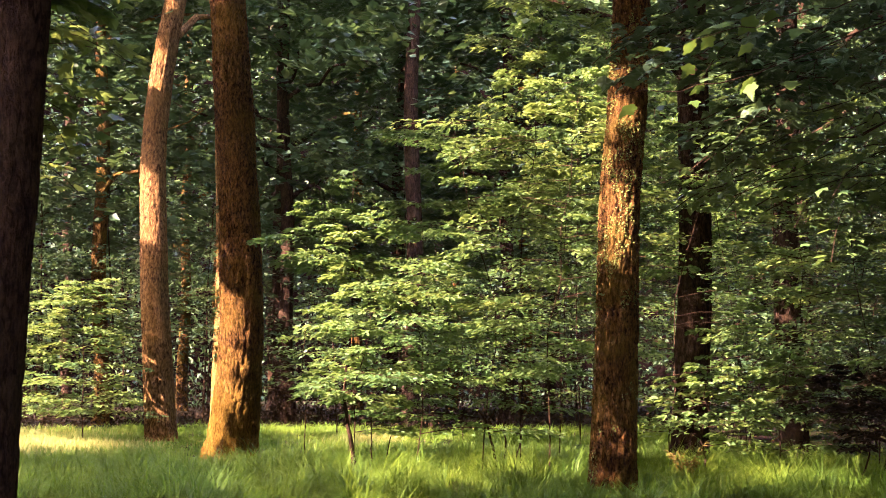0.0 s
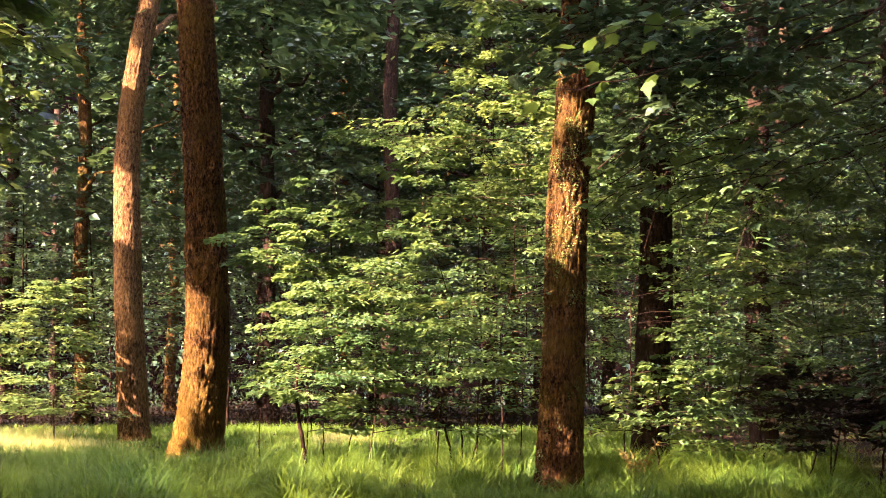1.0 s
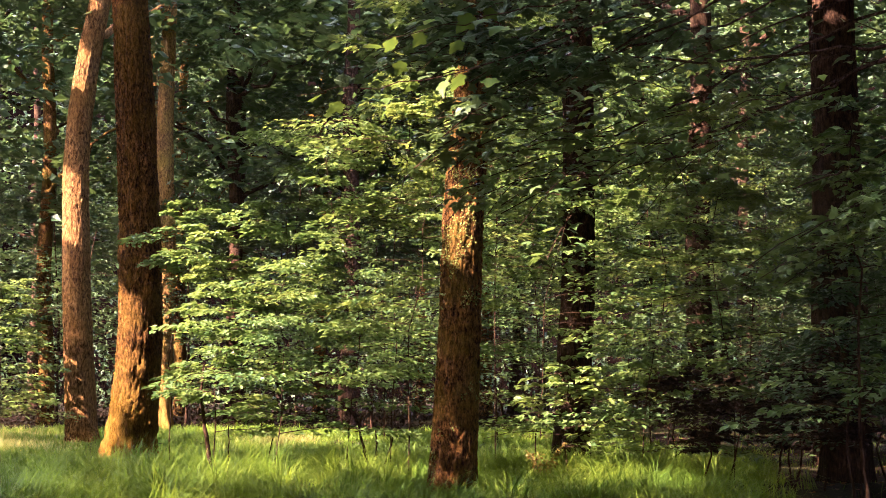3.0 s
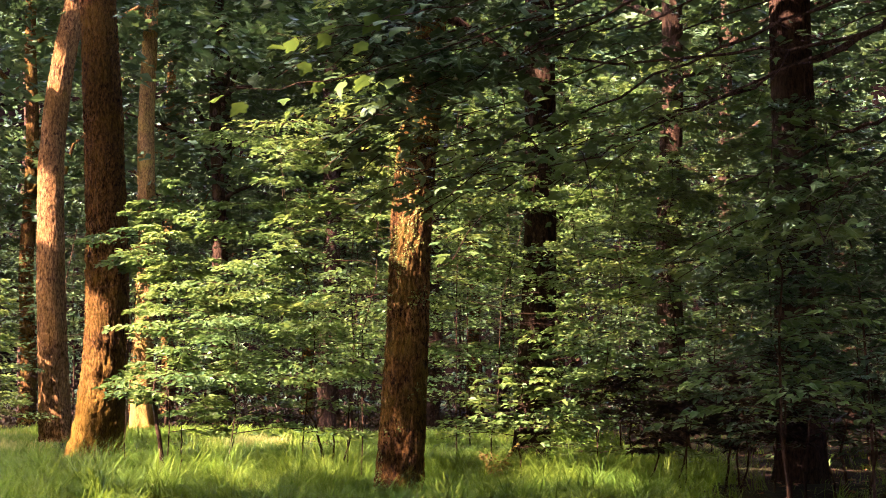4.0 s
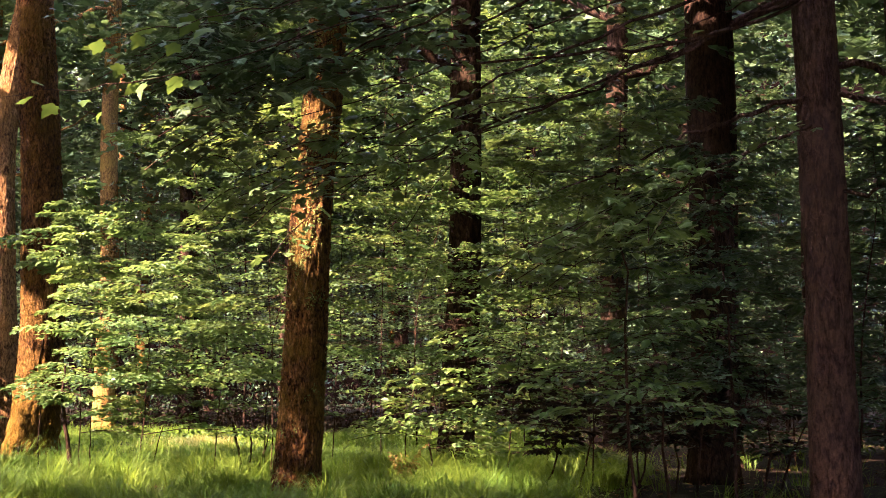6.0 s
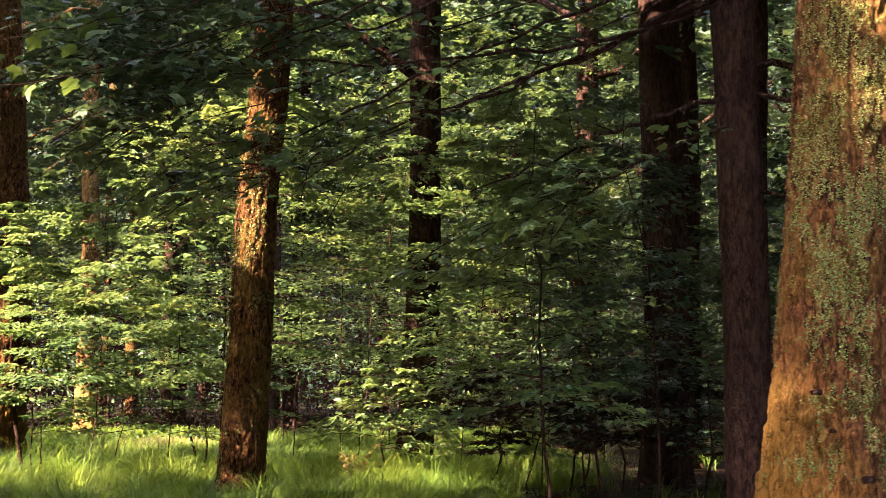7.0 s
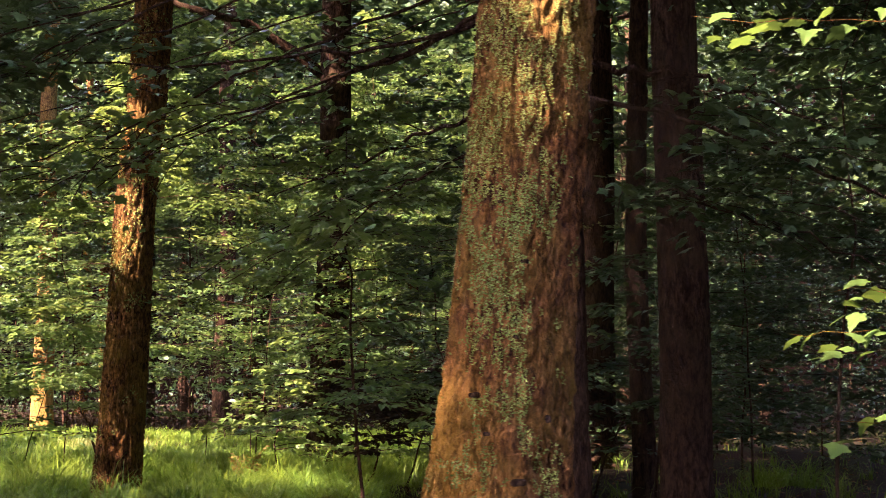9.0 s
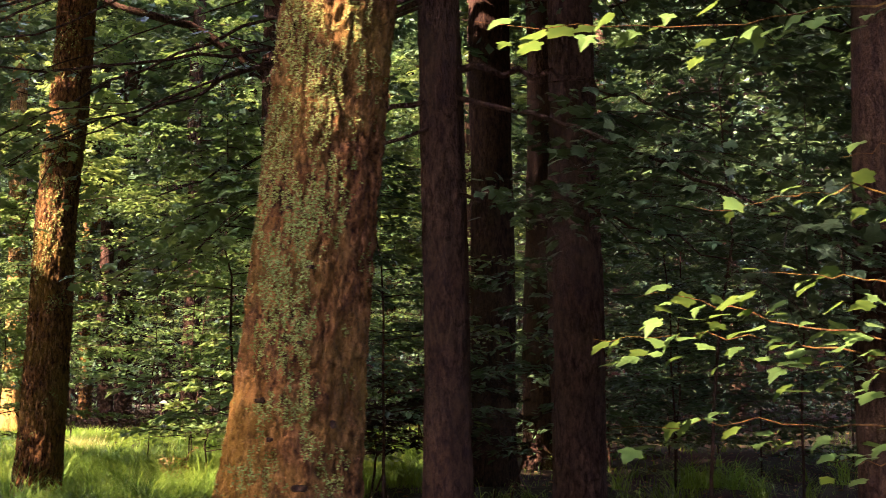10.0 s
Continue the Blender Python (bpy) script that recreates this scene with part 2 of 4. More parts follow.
def sprays(origin, azim, length, rise, per, size, spread=0.36, droop=0.25, tilt=0.35):
    """Flat leafy sprays: arrays of leaf place, way, normal and size, and the twig paths."""
    n = len(origin)
    axis = np.stack((np.cos(azim), np.sin(azim), np.zeros(n)), 1)
    across = np.stack((-np.sin(azim), np.cos(azim), np.zeros(n)), 1)

    def along(s):
        return origin[:, None] + length[:, None, None] * (axis[:, None] * s[..., None] + np.array([0, 0, 1.0]) * (rise[:, None] * s - droop * s * s)[..., None])
    s = rng.uniform(0.08, 1.0, (n, per))
    w = rng.uniform(-1, 1, (n, per))
    reach = spread * length[:, None] * (0.18 + np.sin(np.clip(s, 0, 1) * math.pi) ** 0.7)
    p = along(s) + across[:, None] * (w * reach)[..., None]
    p[..., 2] += rng.normal(0, 0.025, (n, per)) * length[:, None] - 0.10 * np.abs(w) * reach
    turn = np.sign(w) * rng.uniform(0.3, 1.2, (n, per))
    way = axis[:, None] * np.cos(turn)[..., None] + across[:, None] * np.sin(turn)[..., None]
    way[..., 2] += rng.normal(-0.12, 0.25, (n, per))
    up = np.zeros((n, per, 3)) + (0, 0, 1.0)
    up += rng.normal(0, tilt, (n, per, 3))
    sz = size * rng.uniform(0.6, 1.25, (n, per))
    twig = along(np.linspace(0, 1, 4)[None].repeat(n, 0))
    return p.reshape(-1, 3), way.reshape(-1, 3), up.reshape(-1, 3), sz.ravel(), twig


# places that the sun reaches through the crowns, and places that stay shaded: centre and half width
SUNLIT, SHADED, TRUNK_SHADE = [], [], []


def sun_gaps(p):
    """False for what would hang in the way of the sun over the lit places: the crowns have gaps, fewer to the right."""
    s = np.array(TO_SUN)
    q = p - s * ((p[:, 2] - 1.5) / s[2])[:, None]
    field = 0.65 * vnoise(q[:, 0] * 0.55 + 40, q[:, 1] * 0.40 + 40, 0.5) + 0.35 * vnoise(q[:, 0] * 1.7, q[:, 1] * 1.3, 3.5)
    limit = np.interp(q[:, 0] - 0.03 * (q[:, 1] - 15), (-12, -3, 2.5, 5.0, 7.0, 12), (0.50, 0.50, 0.52, 0.58, 0.80, 0.92))
    limit = limit + np.interp(q[:, 1], (33, 37, 45), (0, 0.13, 0.17))
    gap = (field > limit) & (q[:, 1] > 3)
    for places, value in ((SHADED, False), (SUNLIT, True), (TRUNK_SHADE, False)):
        for x, y, z, r, *share in places:
            d = p - np.array((x, y, z))
            t = d @ s
            off = np.linalg.norm(d - t[:, None] * s, axis=1)
            inside = (t > 1.0) & (off < r)
            if share:
                inside &= rng.uniform(0, 1, len(p)) < share[0]
            gap[inside] = value
    return ~gap


def trunk_mesh(name, base_r, height, lean, bend, rings, segs, mat, furrow=0.012, flare=0.5, fine_to=5.0, seed=0, top=0.45, pitch=0.05, line=None, flare_h=0.28, lumps=0.0):
    zs = np.concatenate((np.linspace(-0.15, fine_to, rings), np.linspace(fine_to, height, 14)[1:]))
    th = np.arange(segs) * 2 * math.pi / segs
    Z, T = np.meshgrid(zs, th, indexing="ij")
    r = base_r * (1 - (1 - top) * np.clip(Z / height, 0, 1))
    lobes = 0.6 + 0.4 * np.cos(T * 5 + seed) + 0.3 * np.cos(T * 3 + seed * 2)
    r = r * (1 + flare * np.exp(-np.clip(Z + 0.15, 0, 9) / flare_h) * lobes)
    r = r * (1 + 0.06 * (vnoise(np.cos(T) * 1.5 + seed * 3, np.sin(T) * 1.5, Z * 1.3) - 0.5) * 2)
    cx, cy = np.cos(T) * base_r / pitch, np.sin(T) * base_r / pitch
    warp = 1.2 * vnoise(cx * 0.4, cy * 0.4, Z * 3 + seed)
    v = vnoise(cx + seed * 7 + warp, cy + warp, Z / pitch * 0.16)
    ridge = np.clip(np.abs(2 * v - 1) * 3.0, 0, 1)
    plates = vnoise(cx * 2 + 9, cy * 2, Z / pitch * 1.1 + seed)
    r = r + furrow * (ridge - 0.6) + furrow * 0.9 * (plates - 0.5)
    if lumps:
        swell = vnoise(np.cos(T) * base_r / 0.10 + 3, np.sin(T) * base_r / 0.10, Z / 0.15) - 0.5 + 0.6 * np.abs(vnoise(np.cos(T) * base_r / 0.06, np.sin(T) * base_r / 0.06 + 5, Z / 0.08) - 0.5)
        r = r + lumps * swell * np.clip(1.25 - Z / 2.2, 0.25, 1)
    if line:
        dense = np.linspace(line[0][0], line[-1][0], 60)
        mid = np.interp(dense, [a for a, b in line], [b for a, b in line])
        for _ in range(12):
            mid[1:-1] = (mid[:-2] + 2 * mid[1:-1] + mid[2:]) / 4
        centre = np.where(Z > line[-1][0], line[-1][1] + lean[0] * (Z - line[-1][0]), np.interp(Z, dense, mid))
    else:
        centre = lean[0] * Z + bend * np.sin(Z * 0.9 + seed)
    x = r * np.cos(T) + centre
    y = r * np.sin(T) + lean[1] * Z
    verts = np.stack((x, y, Z), -1).reshape(-1, 3)
    m = len(zs)
    i = (np.arange(m - 1) * segs)[:, None] + np.arange(segs)
    j = (np.arange(m - 1) * segs)[:, None] + (np.arange(segs) + 1) % segs
    faces = np.stack((i, j, j + segs, i + segs), -1).reshape(-1, 4)
    return mesh_of(name, verts, faces, mat, True)


def crown_parts(tree, at, base_r, height, lean, off, low, radius, sprays_n, per, leaf, mat, bark, seed, limb_n=9, roof=0):
    global rng
    g = np.random.default_rng(seed)
    rng = np.random.default_rng(seed + 5000)
    k = 7
    t = np.linspace(0, 1, k)
    for i in range(limb_n):
        h = low + (height - low) * (i + 0.3) / limb_n
        az = i * 2.4 + seed
        ln = radius * g.uniform(0.75, 1.05) * (1 - 0.45 * (h - low) / (height - low))
        path = np.stack((off + lean[0] * h + math.cos(az) * ln * t, lean[1] * h + math.sin(az) * ln * t, h + ln * (0.55 * t - 0.15 * t * t)), 1)
        path[1:, :] += g.normal(0, 0.10, (k - 1, 3))
        rad = base_r * 0.30 * (1 - t) + 0.012
        v, f = tubes(path[None], rad[None], 6)
        part("limb", mesh_of("limb", v, f, bark, True), tree)
    n = sprays_n
    az = g.uniform(0, 2 * math.pi, n)
    rr = radius * np.sqrt(g.uniform(0.02, 1, n))
    h = g.uniform(low - 0.5, height + 1.5, n)
    dome = np.clip((h - low) / (height - low), 0, 1.15)
    rr = rr * np.clip(1.15 - 0.55 * dome, 0.2, 1)
    org = np.stack((off + lean[0] * h + rr * np.cos(az), lean[1] * h + rr * np.sin(az), h), 1)
    p, way, up, sz, _ = sprays(org, az + g.normal(0, 0.7, n), g.uniform(1.1, 2.1, n), g.uniform(-0.1, 0.25, n), per, leaf, 0.42, 0.25, 0.5)
    # extra large leaves high out of view, added to block sky and sun
    if roof:
        h = g.uniform(12.8, height + 1.5, roof)
        az, rr = g.uniform(0, 2 * math.pi, roof), 1.1 * radius * np.sqrt(g.uniform(0, 1, roof))
        org = np.stack((off + lean[0] * h + rr * np.cos(az), lean[1] * h + rr * np.sin(az), h), 1)
        top = sprays(org, az, g.uniform(1.2, 2.2, roof), g.uniform(0, 0.25, roof), 24, 0.62, 0.45, 0.25, 0.4)
        p, way, up, sz = (np.concatenate(pair) for pair in zip((p, way, up, sz), top))
    world_p = p + np.array(at)
    keep = sun_gaps(world_p)
    v, f = leaf_arrays(p[keep], way[keep], up[keep], sz[keep], DIAMOND)
    part("crown", mesh_of("crown", v, f, mat), tree, "crown of many small green leaves", "stuff")


def tall_tree(x, y, dia, lean, bend, label, bark, rings=60, segs=28, height=16.0, low=8.0, radius=4.6, sprays_n=150, per=36, leaf=0.30,
              furrow=0.012, flare=0.45, seed=0, fine_to=5.0, pitch=0.05, group="forest trees", line=None, flare_h=0.28, roof=0, lumps=0.0):
    z = float(ground_z(x, y))
    tree = thing("tree", (x, y, z), label, "tree", group)
    part("trunk", trunk_mesh("trunk", dia / 2, height, lean, bend, rings, segs, bark, furrow, flare, fine_to, seed, 0.5, pitch, line, flare_h, lumps), tree)
    off = line[-1][1] - lean[0] * line[-1][0] if line else 0.0
    crown_parts(tree, (x, y, z), dia / 2, height, lean, off, low, radius, sprays_n, per, leaf, LEAF_SHADED, bark, seed + 11, roof=roof)
    return tree


def sapling(x, y, height, low, radius, count, per, leaf, label, mat=None, shape=OVAL, lean=(0, 0), stem_r=0.014, seed=0, flat=0.3, name="sapling", group="understorey saplings", crooked=0.07, layer=0.3, twigs=True, carve=False):
    global rng
    g = np.random.default_rng(seed + 100)
    rng = np.random.default_rng(seed + 7000)
    z = float(ground_z(x, y))
    tree = thing(name, (x, y, z), label, "sapling", group)
    k = 9
    t = np.linspace(0, 1, k)
    path = np.stack((lean[0] * height * t, lean[1] * height * t, height * t - 0.05), 1)
    path[1:, :2] += np.cumsum(g.normal(0, crooked, (k - 1, 2)), 0) * t[1:, None] ** 0.7
    v, f = tubes(path[None], (stem_r * (1.05 - 0.8 * t))[None], 7)
    part("stem", mesh_of("stem", v, f, BARK_DARK_SHADE, True), tree, "thin brown stem")
    h = low + (height - low) * (np.arange(count) + g.uniform(0, 1, count)) / count
    h = np.round(h / layer) * layer + g.normal(0, 0.06, count)
    org = np.stack([np.interp(h, path[:, 2], path[:, a]) for a in range(3)], 1)
    az = np.arange(count) * 2.399 + g.normal(0, 0.4, count)
    shape_r = np.clip(1.25 - 0.85 * (h - low) / max(height - low, 0.1), 0.3, 1)
    ln = radius * shape_r * g.uniform(0.55, 1.1, count)
    # short side sprays leave the main ones
    org2, az2, ln2 = [org], [az], [ln]
    for q in (0.35, 0.6, 0.8):
        o = org + np.stack((np.cos(az) * ln * q, np.sin(az) * ln * q, ln * (0.25 * q - flat * q * q)), 1)
        o[:, 2] += g.normal(0, 0.06, count)
        org2.append(o)
        az2.append(az + g.choice((-1, 1), count) * g.uniform(0.5, 1.0, count))
        ln2.append(ln * g.uniform(0.35, 0.6, count))
    org, az, ln = np.concatenate(org2), np.concatenate(az2), np.concatenate(ln2)
    p, way, up, sz, twig = sprays(org, az, ln, np.full(len(org), 0.25), per, leaf, 0.33, flat, 0.24)
    if carve:
        d0, s0 = p + np.array((x, y, z)), np.array(TO_SUN)
        for lx, ly, lz, lr in TRUNK_LIGHT:
            d = d0 - np.array((lx, ly, lz))
            along = d @ s0
            off = np.linalg.norm(d - along[:, None] * s0, axis=1)
            ok = (off > lr) | (along < 1.0)
            p, way, up, sz, d0 = p[ok], way[ok], up[ok], sz[ok], d0[ok]
    v, f = leaf_arrays(p, way, up, sz, shape)
    part("foliage", mesh_of("foliage", v, f, mat or LEAF), tree, "layered sprays of green leaves", "stuff")
    if not twigs:
        return tree
    rad = np.linspace(1, 0.3, 4)[None] * (0.003 + 0.004 * ln[:, None] / max(radius, 0.1))
    v, f = tubes(twig, rad, 3)
    part("branchwork", mesh_of("branchwork", v, f, BARK_DARK_SHADE, True), tree, "thin dark twigs", "stuff")
    return tree


# ---- ground ----
gx = np.concatenate((np.linspace(-400, -24, 12), np.linspace(-20, 24, 120), np.linspace(28, 400, 12)))
gy = np.concatenate((np.linspace(-300, -12, 10), np.linspace(-8, 52, 150), np.linspace(56, 600, 16)))
GX, GY = np.meshgrid(gx, gy, indexing="ij")
GZ = ground_z(GX, GY)
nx, ny = GX.shape
i = (np.arange(nx - 1) * ny)[:, None] + np.arange(ny - 1)
gf = np.stack((i, i + ny, i + ny + 1, i + 1), -1).reshape(-1, 4)
tagged(new("ground", mesh_of("ground", np.stack((GX, GY, GZ), -1).reshape(-1, 3), gf, SOIL, True)), "dark forest soil with moss and leaf litter", "ground", kind="structure")

TRUNK_LIGHT = [(-3.4, 21.1, 0.7, 0.45), (-3.4, 21.1, 1.7, 0.45), (1.65, 13.7, 2.75, 0.36), (1.8, 13.7, 4.05, 0.28), (-5.75, 35.0, 0.9, 0.7), (-5.75, 35.0, 3.2, 0.8), (-2.75, 10.6, 4.3, 0.45),
               (3.3, 15.8, 0.6, 0.45), (3.8, 17.0, 0.2, 0.4), (3.3, 14.0, 0.2, 0.4), (5.1, 18.0, 0.15, 0.45)]
SUNLIT += TRUNK_LIGHT
# trunks
SUNLIT += [(6.9, 13.9, 2.95, 0.22), (6.9, 13.9, 3.6, 0.3), (2.0, 15.6, 2.6, 0.5), (3.0, 15.8, 0.8, 0.6), (6.05, 15.9, 6.0, 0.4), (3.4, 16.0, 0.6, 0.6),
           (-1.8, 16.1, 2.3, 0.6), (3.4, 16.4, 3.4, 0.6), (6.8, 19.2, 0.4, 0.3), (-3.5, 21.1, 2.6, 0.4), (-3.4, 21.1, 1.2, 0.6), (-3.4, 21.1, 0.5, 0.5),
           (-3.4, 21.1, 2.0, 0.6), (5.95, 24.0, 6.2, 0.3), (-5.95, 27.0, 4.5, 0.5), (-5.95, 27.0, 5.3, 0.5), (-5.8, 27.0, 7.6, 0.55)]
# young trees
SUNLIT += [(0.2, 15.2, 2.2, 1.0), (4.8, 15.2, 2.0, 0.9), (1.0, 15.5, 4.1, 0.9), (1.3, 15.5, 3.3, 0.7), (5.0, 15.5, 1.2, 0.8, 0.8), (-0.9, 15.6, 1.6, 0.8),
           (-0.2, 15.8, 2.9, 0.9), (0.5, 15.8, 1.5, 0.8), (3.9, 16.0, 2.2, 1.0), (4.6, 16.0, 3.2, 0.9, 0.8), (2.6, 16.2, 3.2, 0.9, 0.8), (2.6, 16.2, 4.4, 0.8, 0.7),
           (3.2, 16.2, 0.9, 0.7), (3.4, 16.2, 2.8, 0.9, 0.8), (2.7, 16.4, 2.0, 0.7), (0.9, 16.5, 5.0, 1.0, 0.55), (1.9, 18.2, 5.2, 0.8, 0.7), (0.8, 19.0, 3.6, 1.2, 0.7)]
# young trees, further off
SUNLIT += [(2.2, 19.0, 3.0, 1.2, 0.8), (4.3, 19.3, 4.8, 1.2, 0.7), (6.0, 19.8, 5.4, 1.2, 0.6), (4.2, 20.0, 4.5, 1.5, 0.6), (6.0, 21.0, 2.5, 1.6, 0.6), (1.5, 22.0, 5.5, 1.5, 0.8),
           (6.5, 22.0, 4.5, 1.4, 0.8), (4.0, 24.0, 5.0, 1.6, 0.7), (4.6, 24.0, 3.5, 1.8, 0.7), (7.0, 24.0, 5.5, 2.0, 0.7), (8.4, 25.0, 5.2, 1.6, 0.6), (-6.8, 25.3, 1.6, 1.0),
           (-7.2, 25.5, 2.6, 1.1), (-6.4, 25.6, 3.2, 0.8, 0.8), (2.2, 26.0, 6.5, 2.2, 0.8), (2.5, 26.0, 2.5, 1.5, 0.7), (3.0, 26.0, 5.5, 2.0, 0.7), (3.6, 28.5, 6.5, 2.0, 0.8)]
# young trees, further off
SUNLIT += [(5.0, 29.0, 7.0, 2.4, 0.7), (-5.75, 35.0, 3.0, 0.9), (-5.75, 35.0, 1.0, 0.9), (-5.75, 35.0, 4.0, 0.7)]
# grass and low growth
SUNLIT += [(3.2, 13.2, 0.1, 0.8), (0.2, 13.3, 0.1, 0.6), (-1.2, 13.4, 0.1, 0.5), (0.5, 14.3, 0.1, 0.8), (3.5, 14.5, 0.1, 0.6), (2.3, 14.6, 0.1, 0.5),
           (2.5, 15.6, 0.25, 0.45), (8.8, 15.8, 0.2, 0.3), (5.0, 16.0, 0.1, 0.5), (3.6, 16.2, 0.1, 0.6), (4.5, 17.5, 0.1, 0.8), (2.6, 19.0, 0.1, 0.8),
           (3.6, 19.0, 0.1, 1.0), (-6.6, 23.0, 0.1, 1.1), (-1.45, 25.2, 0.1, 0.6), (-7.6, 25.5, 0.1, 1.3), (-8.0, 29.5, 0.1, 2.0), (-11.0, 30.0, 0.1, 1.5)]
# grass and low growth, further off
SUNLIT += [(-5.5, 30.5, 0.1, 1.0)]
# near growth
SUNLIT += [(6.4, 5.05, 2.42, 0.38), (6.9, 5.1, 2.47, 0.34), (5.00, 5.2, 0.95, 0.28, 0.6), (5.00, 5.2, 0.45, 0.32, 0.5), (5.18, 5.2, 1.35, 0.36, 0.1), (5.27, 5.2, 1.8, 0.36, 0.1),
           (5.56, 5.2, 2.40, 0.28, 0.9), (5.60, 5.2, 2.80, 0.36), (6.7, 5.6, 0.98, 0.2, 0.6), (7.4, 5.6, 0.86, 0.3, 0.6), (6.55, 5.67, 1.35, 0.2, 0.7), (6.8, 5.67, 1.5, 0.28, 0.7),
           (7.2, 5.67, 1.4, 0.3, 0.6), (7.3, 5.7, 1.2, 0.25, 0.6), (0.95, 7.1, 2.65, 0.22, 0.8), (1.4, 7.25, 3.0, 0.36), (0.5, 8.2, 2.8, 0.4, 0.5), (0.9, 8.2, 3.1, 0.45, 0.5)]
# near growth, further off
SUNLIT += [(1.45, 8.4, 2.7, 0.2, 0.8), (0.4, 9.0, 3.6, 0.6, 0.5), (-3.2, 10.8, 4.2, 1.1)]
# trunks
SHADED += [(1.7, 13.8, 0.6, 0.5), (1.7, 13.8, 2.0, 0.4), (1.7, 13.8, 1.4, 0.5), (1.75, 13.8, 3.35, 0.25), (1.8, 13.8, 3.6, 0.5), (1.9, 13.8, 4.6, 0.6),
           (1.9, 13.8, 5.2, 0.6), (6.9, 13.9, 1.8, 0.6), (6.9, 13.9, 0.8, 0.6), (3.2, 18.2, 5.2, 0.6), (3.2, 18.2, 4.0, 0.6), (3.2, 18.2, 6.2, 0.6),
           (-5.7, 27.0, 2.2, 0.5)]
# young trees
SHADED += [(6.9, 13.9, 4.8, 0.7), (6.2, 15.9, 4.5, 0.8), (6.2, 15.9, 3.2, 0.8), (6.2, 15.9, 0.6, 0.7), (6.2, 15.9, 5.7, 0.8), (6.2, 15.9, 1.6, 0.7),
           (6.4, 16.4, 1.5, 0.8), (6.4, 16.4, 3.0, 0.8), (10.0, 18.5, 1.5, 2.0), (8.0, 19.0, 1.5, 2.0), (7.0, 19.2, 2.0, 0.8), (7.0, 19.2, 3.6, 0.8),
           (7.0, 19.2, 5.0, 0.8), (11.8, 19.5, 1.5, 2.0), (-3.4, 21.2, 5.4, 0.7), (-3.4, 21.2, 6.6, 0.7), (-3.3, 21.2, 4.2, 0.7), (9.0, 23.0, 1.5, 2.2)]
# young trees, further off
SHADED += [(5.95, 24.0, 3.6, 0.9), (5.95, 24.0, 2.0, 0.9), (6.5, 25.0, 1.0, 1.8), (-5.8, 27.0, 3.0, 0.8), (-5.8, 27.0, 6.4, 0.7), (-5.7, 27.0, 1.2, 0.8)]
# grass and low growth
SHADED += [(4.6, 13.4, 0.1, 0.9), (5.4, 14.6, 0.1, 1.1), (-4.0, 15.5, 0.1, 1.2), (-2.5, 16.0, 0.1, 0.9), (-1.5, 17.5, 0.1, 1.0, 0.8), (-3.2, 18.0, 0.1, 1.2),
           (-0.3, 18.0, 0.1, 1.0, 0.8), (-4.6, 19.0, 0.1, 1.1), (-1.6, 20.5, 0.1, 1.3, 0.8), (0.5, 21.0, 0.1, 1.2, 0.7), (11.5, 21, 0.1, 2.5), (13.0, 25, 0.1, 3.0)]
# near growth
SHADED += [(5.2, 5.2, 0.6, 0.45), (5.3, 5.2, 1.4, 0.45), (5.3, 5.2, 2.6, 0.4), (5.35, 5.2, 2.0, 0.45), (-2.7, 7.9, 3.0, 0.8), (-2.7, 7.9, 1.5, 0.8),
           (2.4, 8.6, 3.0, 0.7), (8.4, 8.6, 2.9, 1.0), (3.3, 8.8, 3.0, 0.7), (7.6, 8.8, 3.3, 1.2), (4.2, 9.0, 2.6, 0.9), (4.5, 9.2, 1.5, 0.9),
           (5.87, 9.5, 2.2, 0.6), (5.87, 9.5, 1.0, 0.6), (5.87, 9.5, 3.4, 0.6), (5.4, 10.0, 2.0, 0.9), (4.0, 10.8, 0.5, 0.7), (4.6, 11.4, 1.4, 0.8)]

TRUNK_SHADE += [(3.30, 18.3, 0.2 + 0.5 * i, 0.27) for i in range(13)] + [(6.25, 16.0, 0.6 + 0.7 * i, 0.32) for i in range(6)] + [(6.08, 24.1, 1.0 + 0.9 * i, 0.3) for i in (0, 1, 2, 3, 4, 7, 8)]
TRUNK_SHADE += [(7.0, 14.0, 0.5 + 0.8 * i, 0.3) for i in (0, 1, 2, 5, 6)] + [(7.08, 19.3, 1.3 + 0.9 * i, 0.32) for i in range(5)]

# ---- large trees in view ----
centre_tree = tall_tree(1.69, 13.85, 0.45, (0.045, 0), 0, "mature tree with rough brown furrowed bark in grass", BARK, 360, 120, furrow=0.022, flare=0.3, seed=1, fine_to=5.2, pitch=0.029,
          line=[(-0.2, 0), (0, 0), (1.04, 0.046), (2.2, 0.09), (3.05, 0.115), (3.9, 0.21), (4.6, 0.25)], sprays_n=270, roof=40)
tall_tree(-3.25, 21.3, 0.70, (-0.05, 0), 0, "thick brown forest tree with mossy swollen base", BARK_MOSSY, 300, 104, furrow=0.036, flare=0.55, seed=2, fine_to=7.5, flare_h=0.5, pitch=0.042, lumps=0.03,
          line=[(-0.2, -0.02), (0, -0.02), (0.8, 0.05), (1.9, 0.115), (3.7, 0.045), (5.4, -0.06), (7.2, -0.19)])
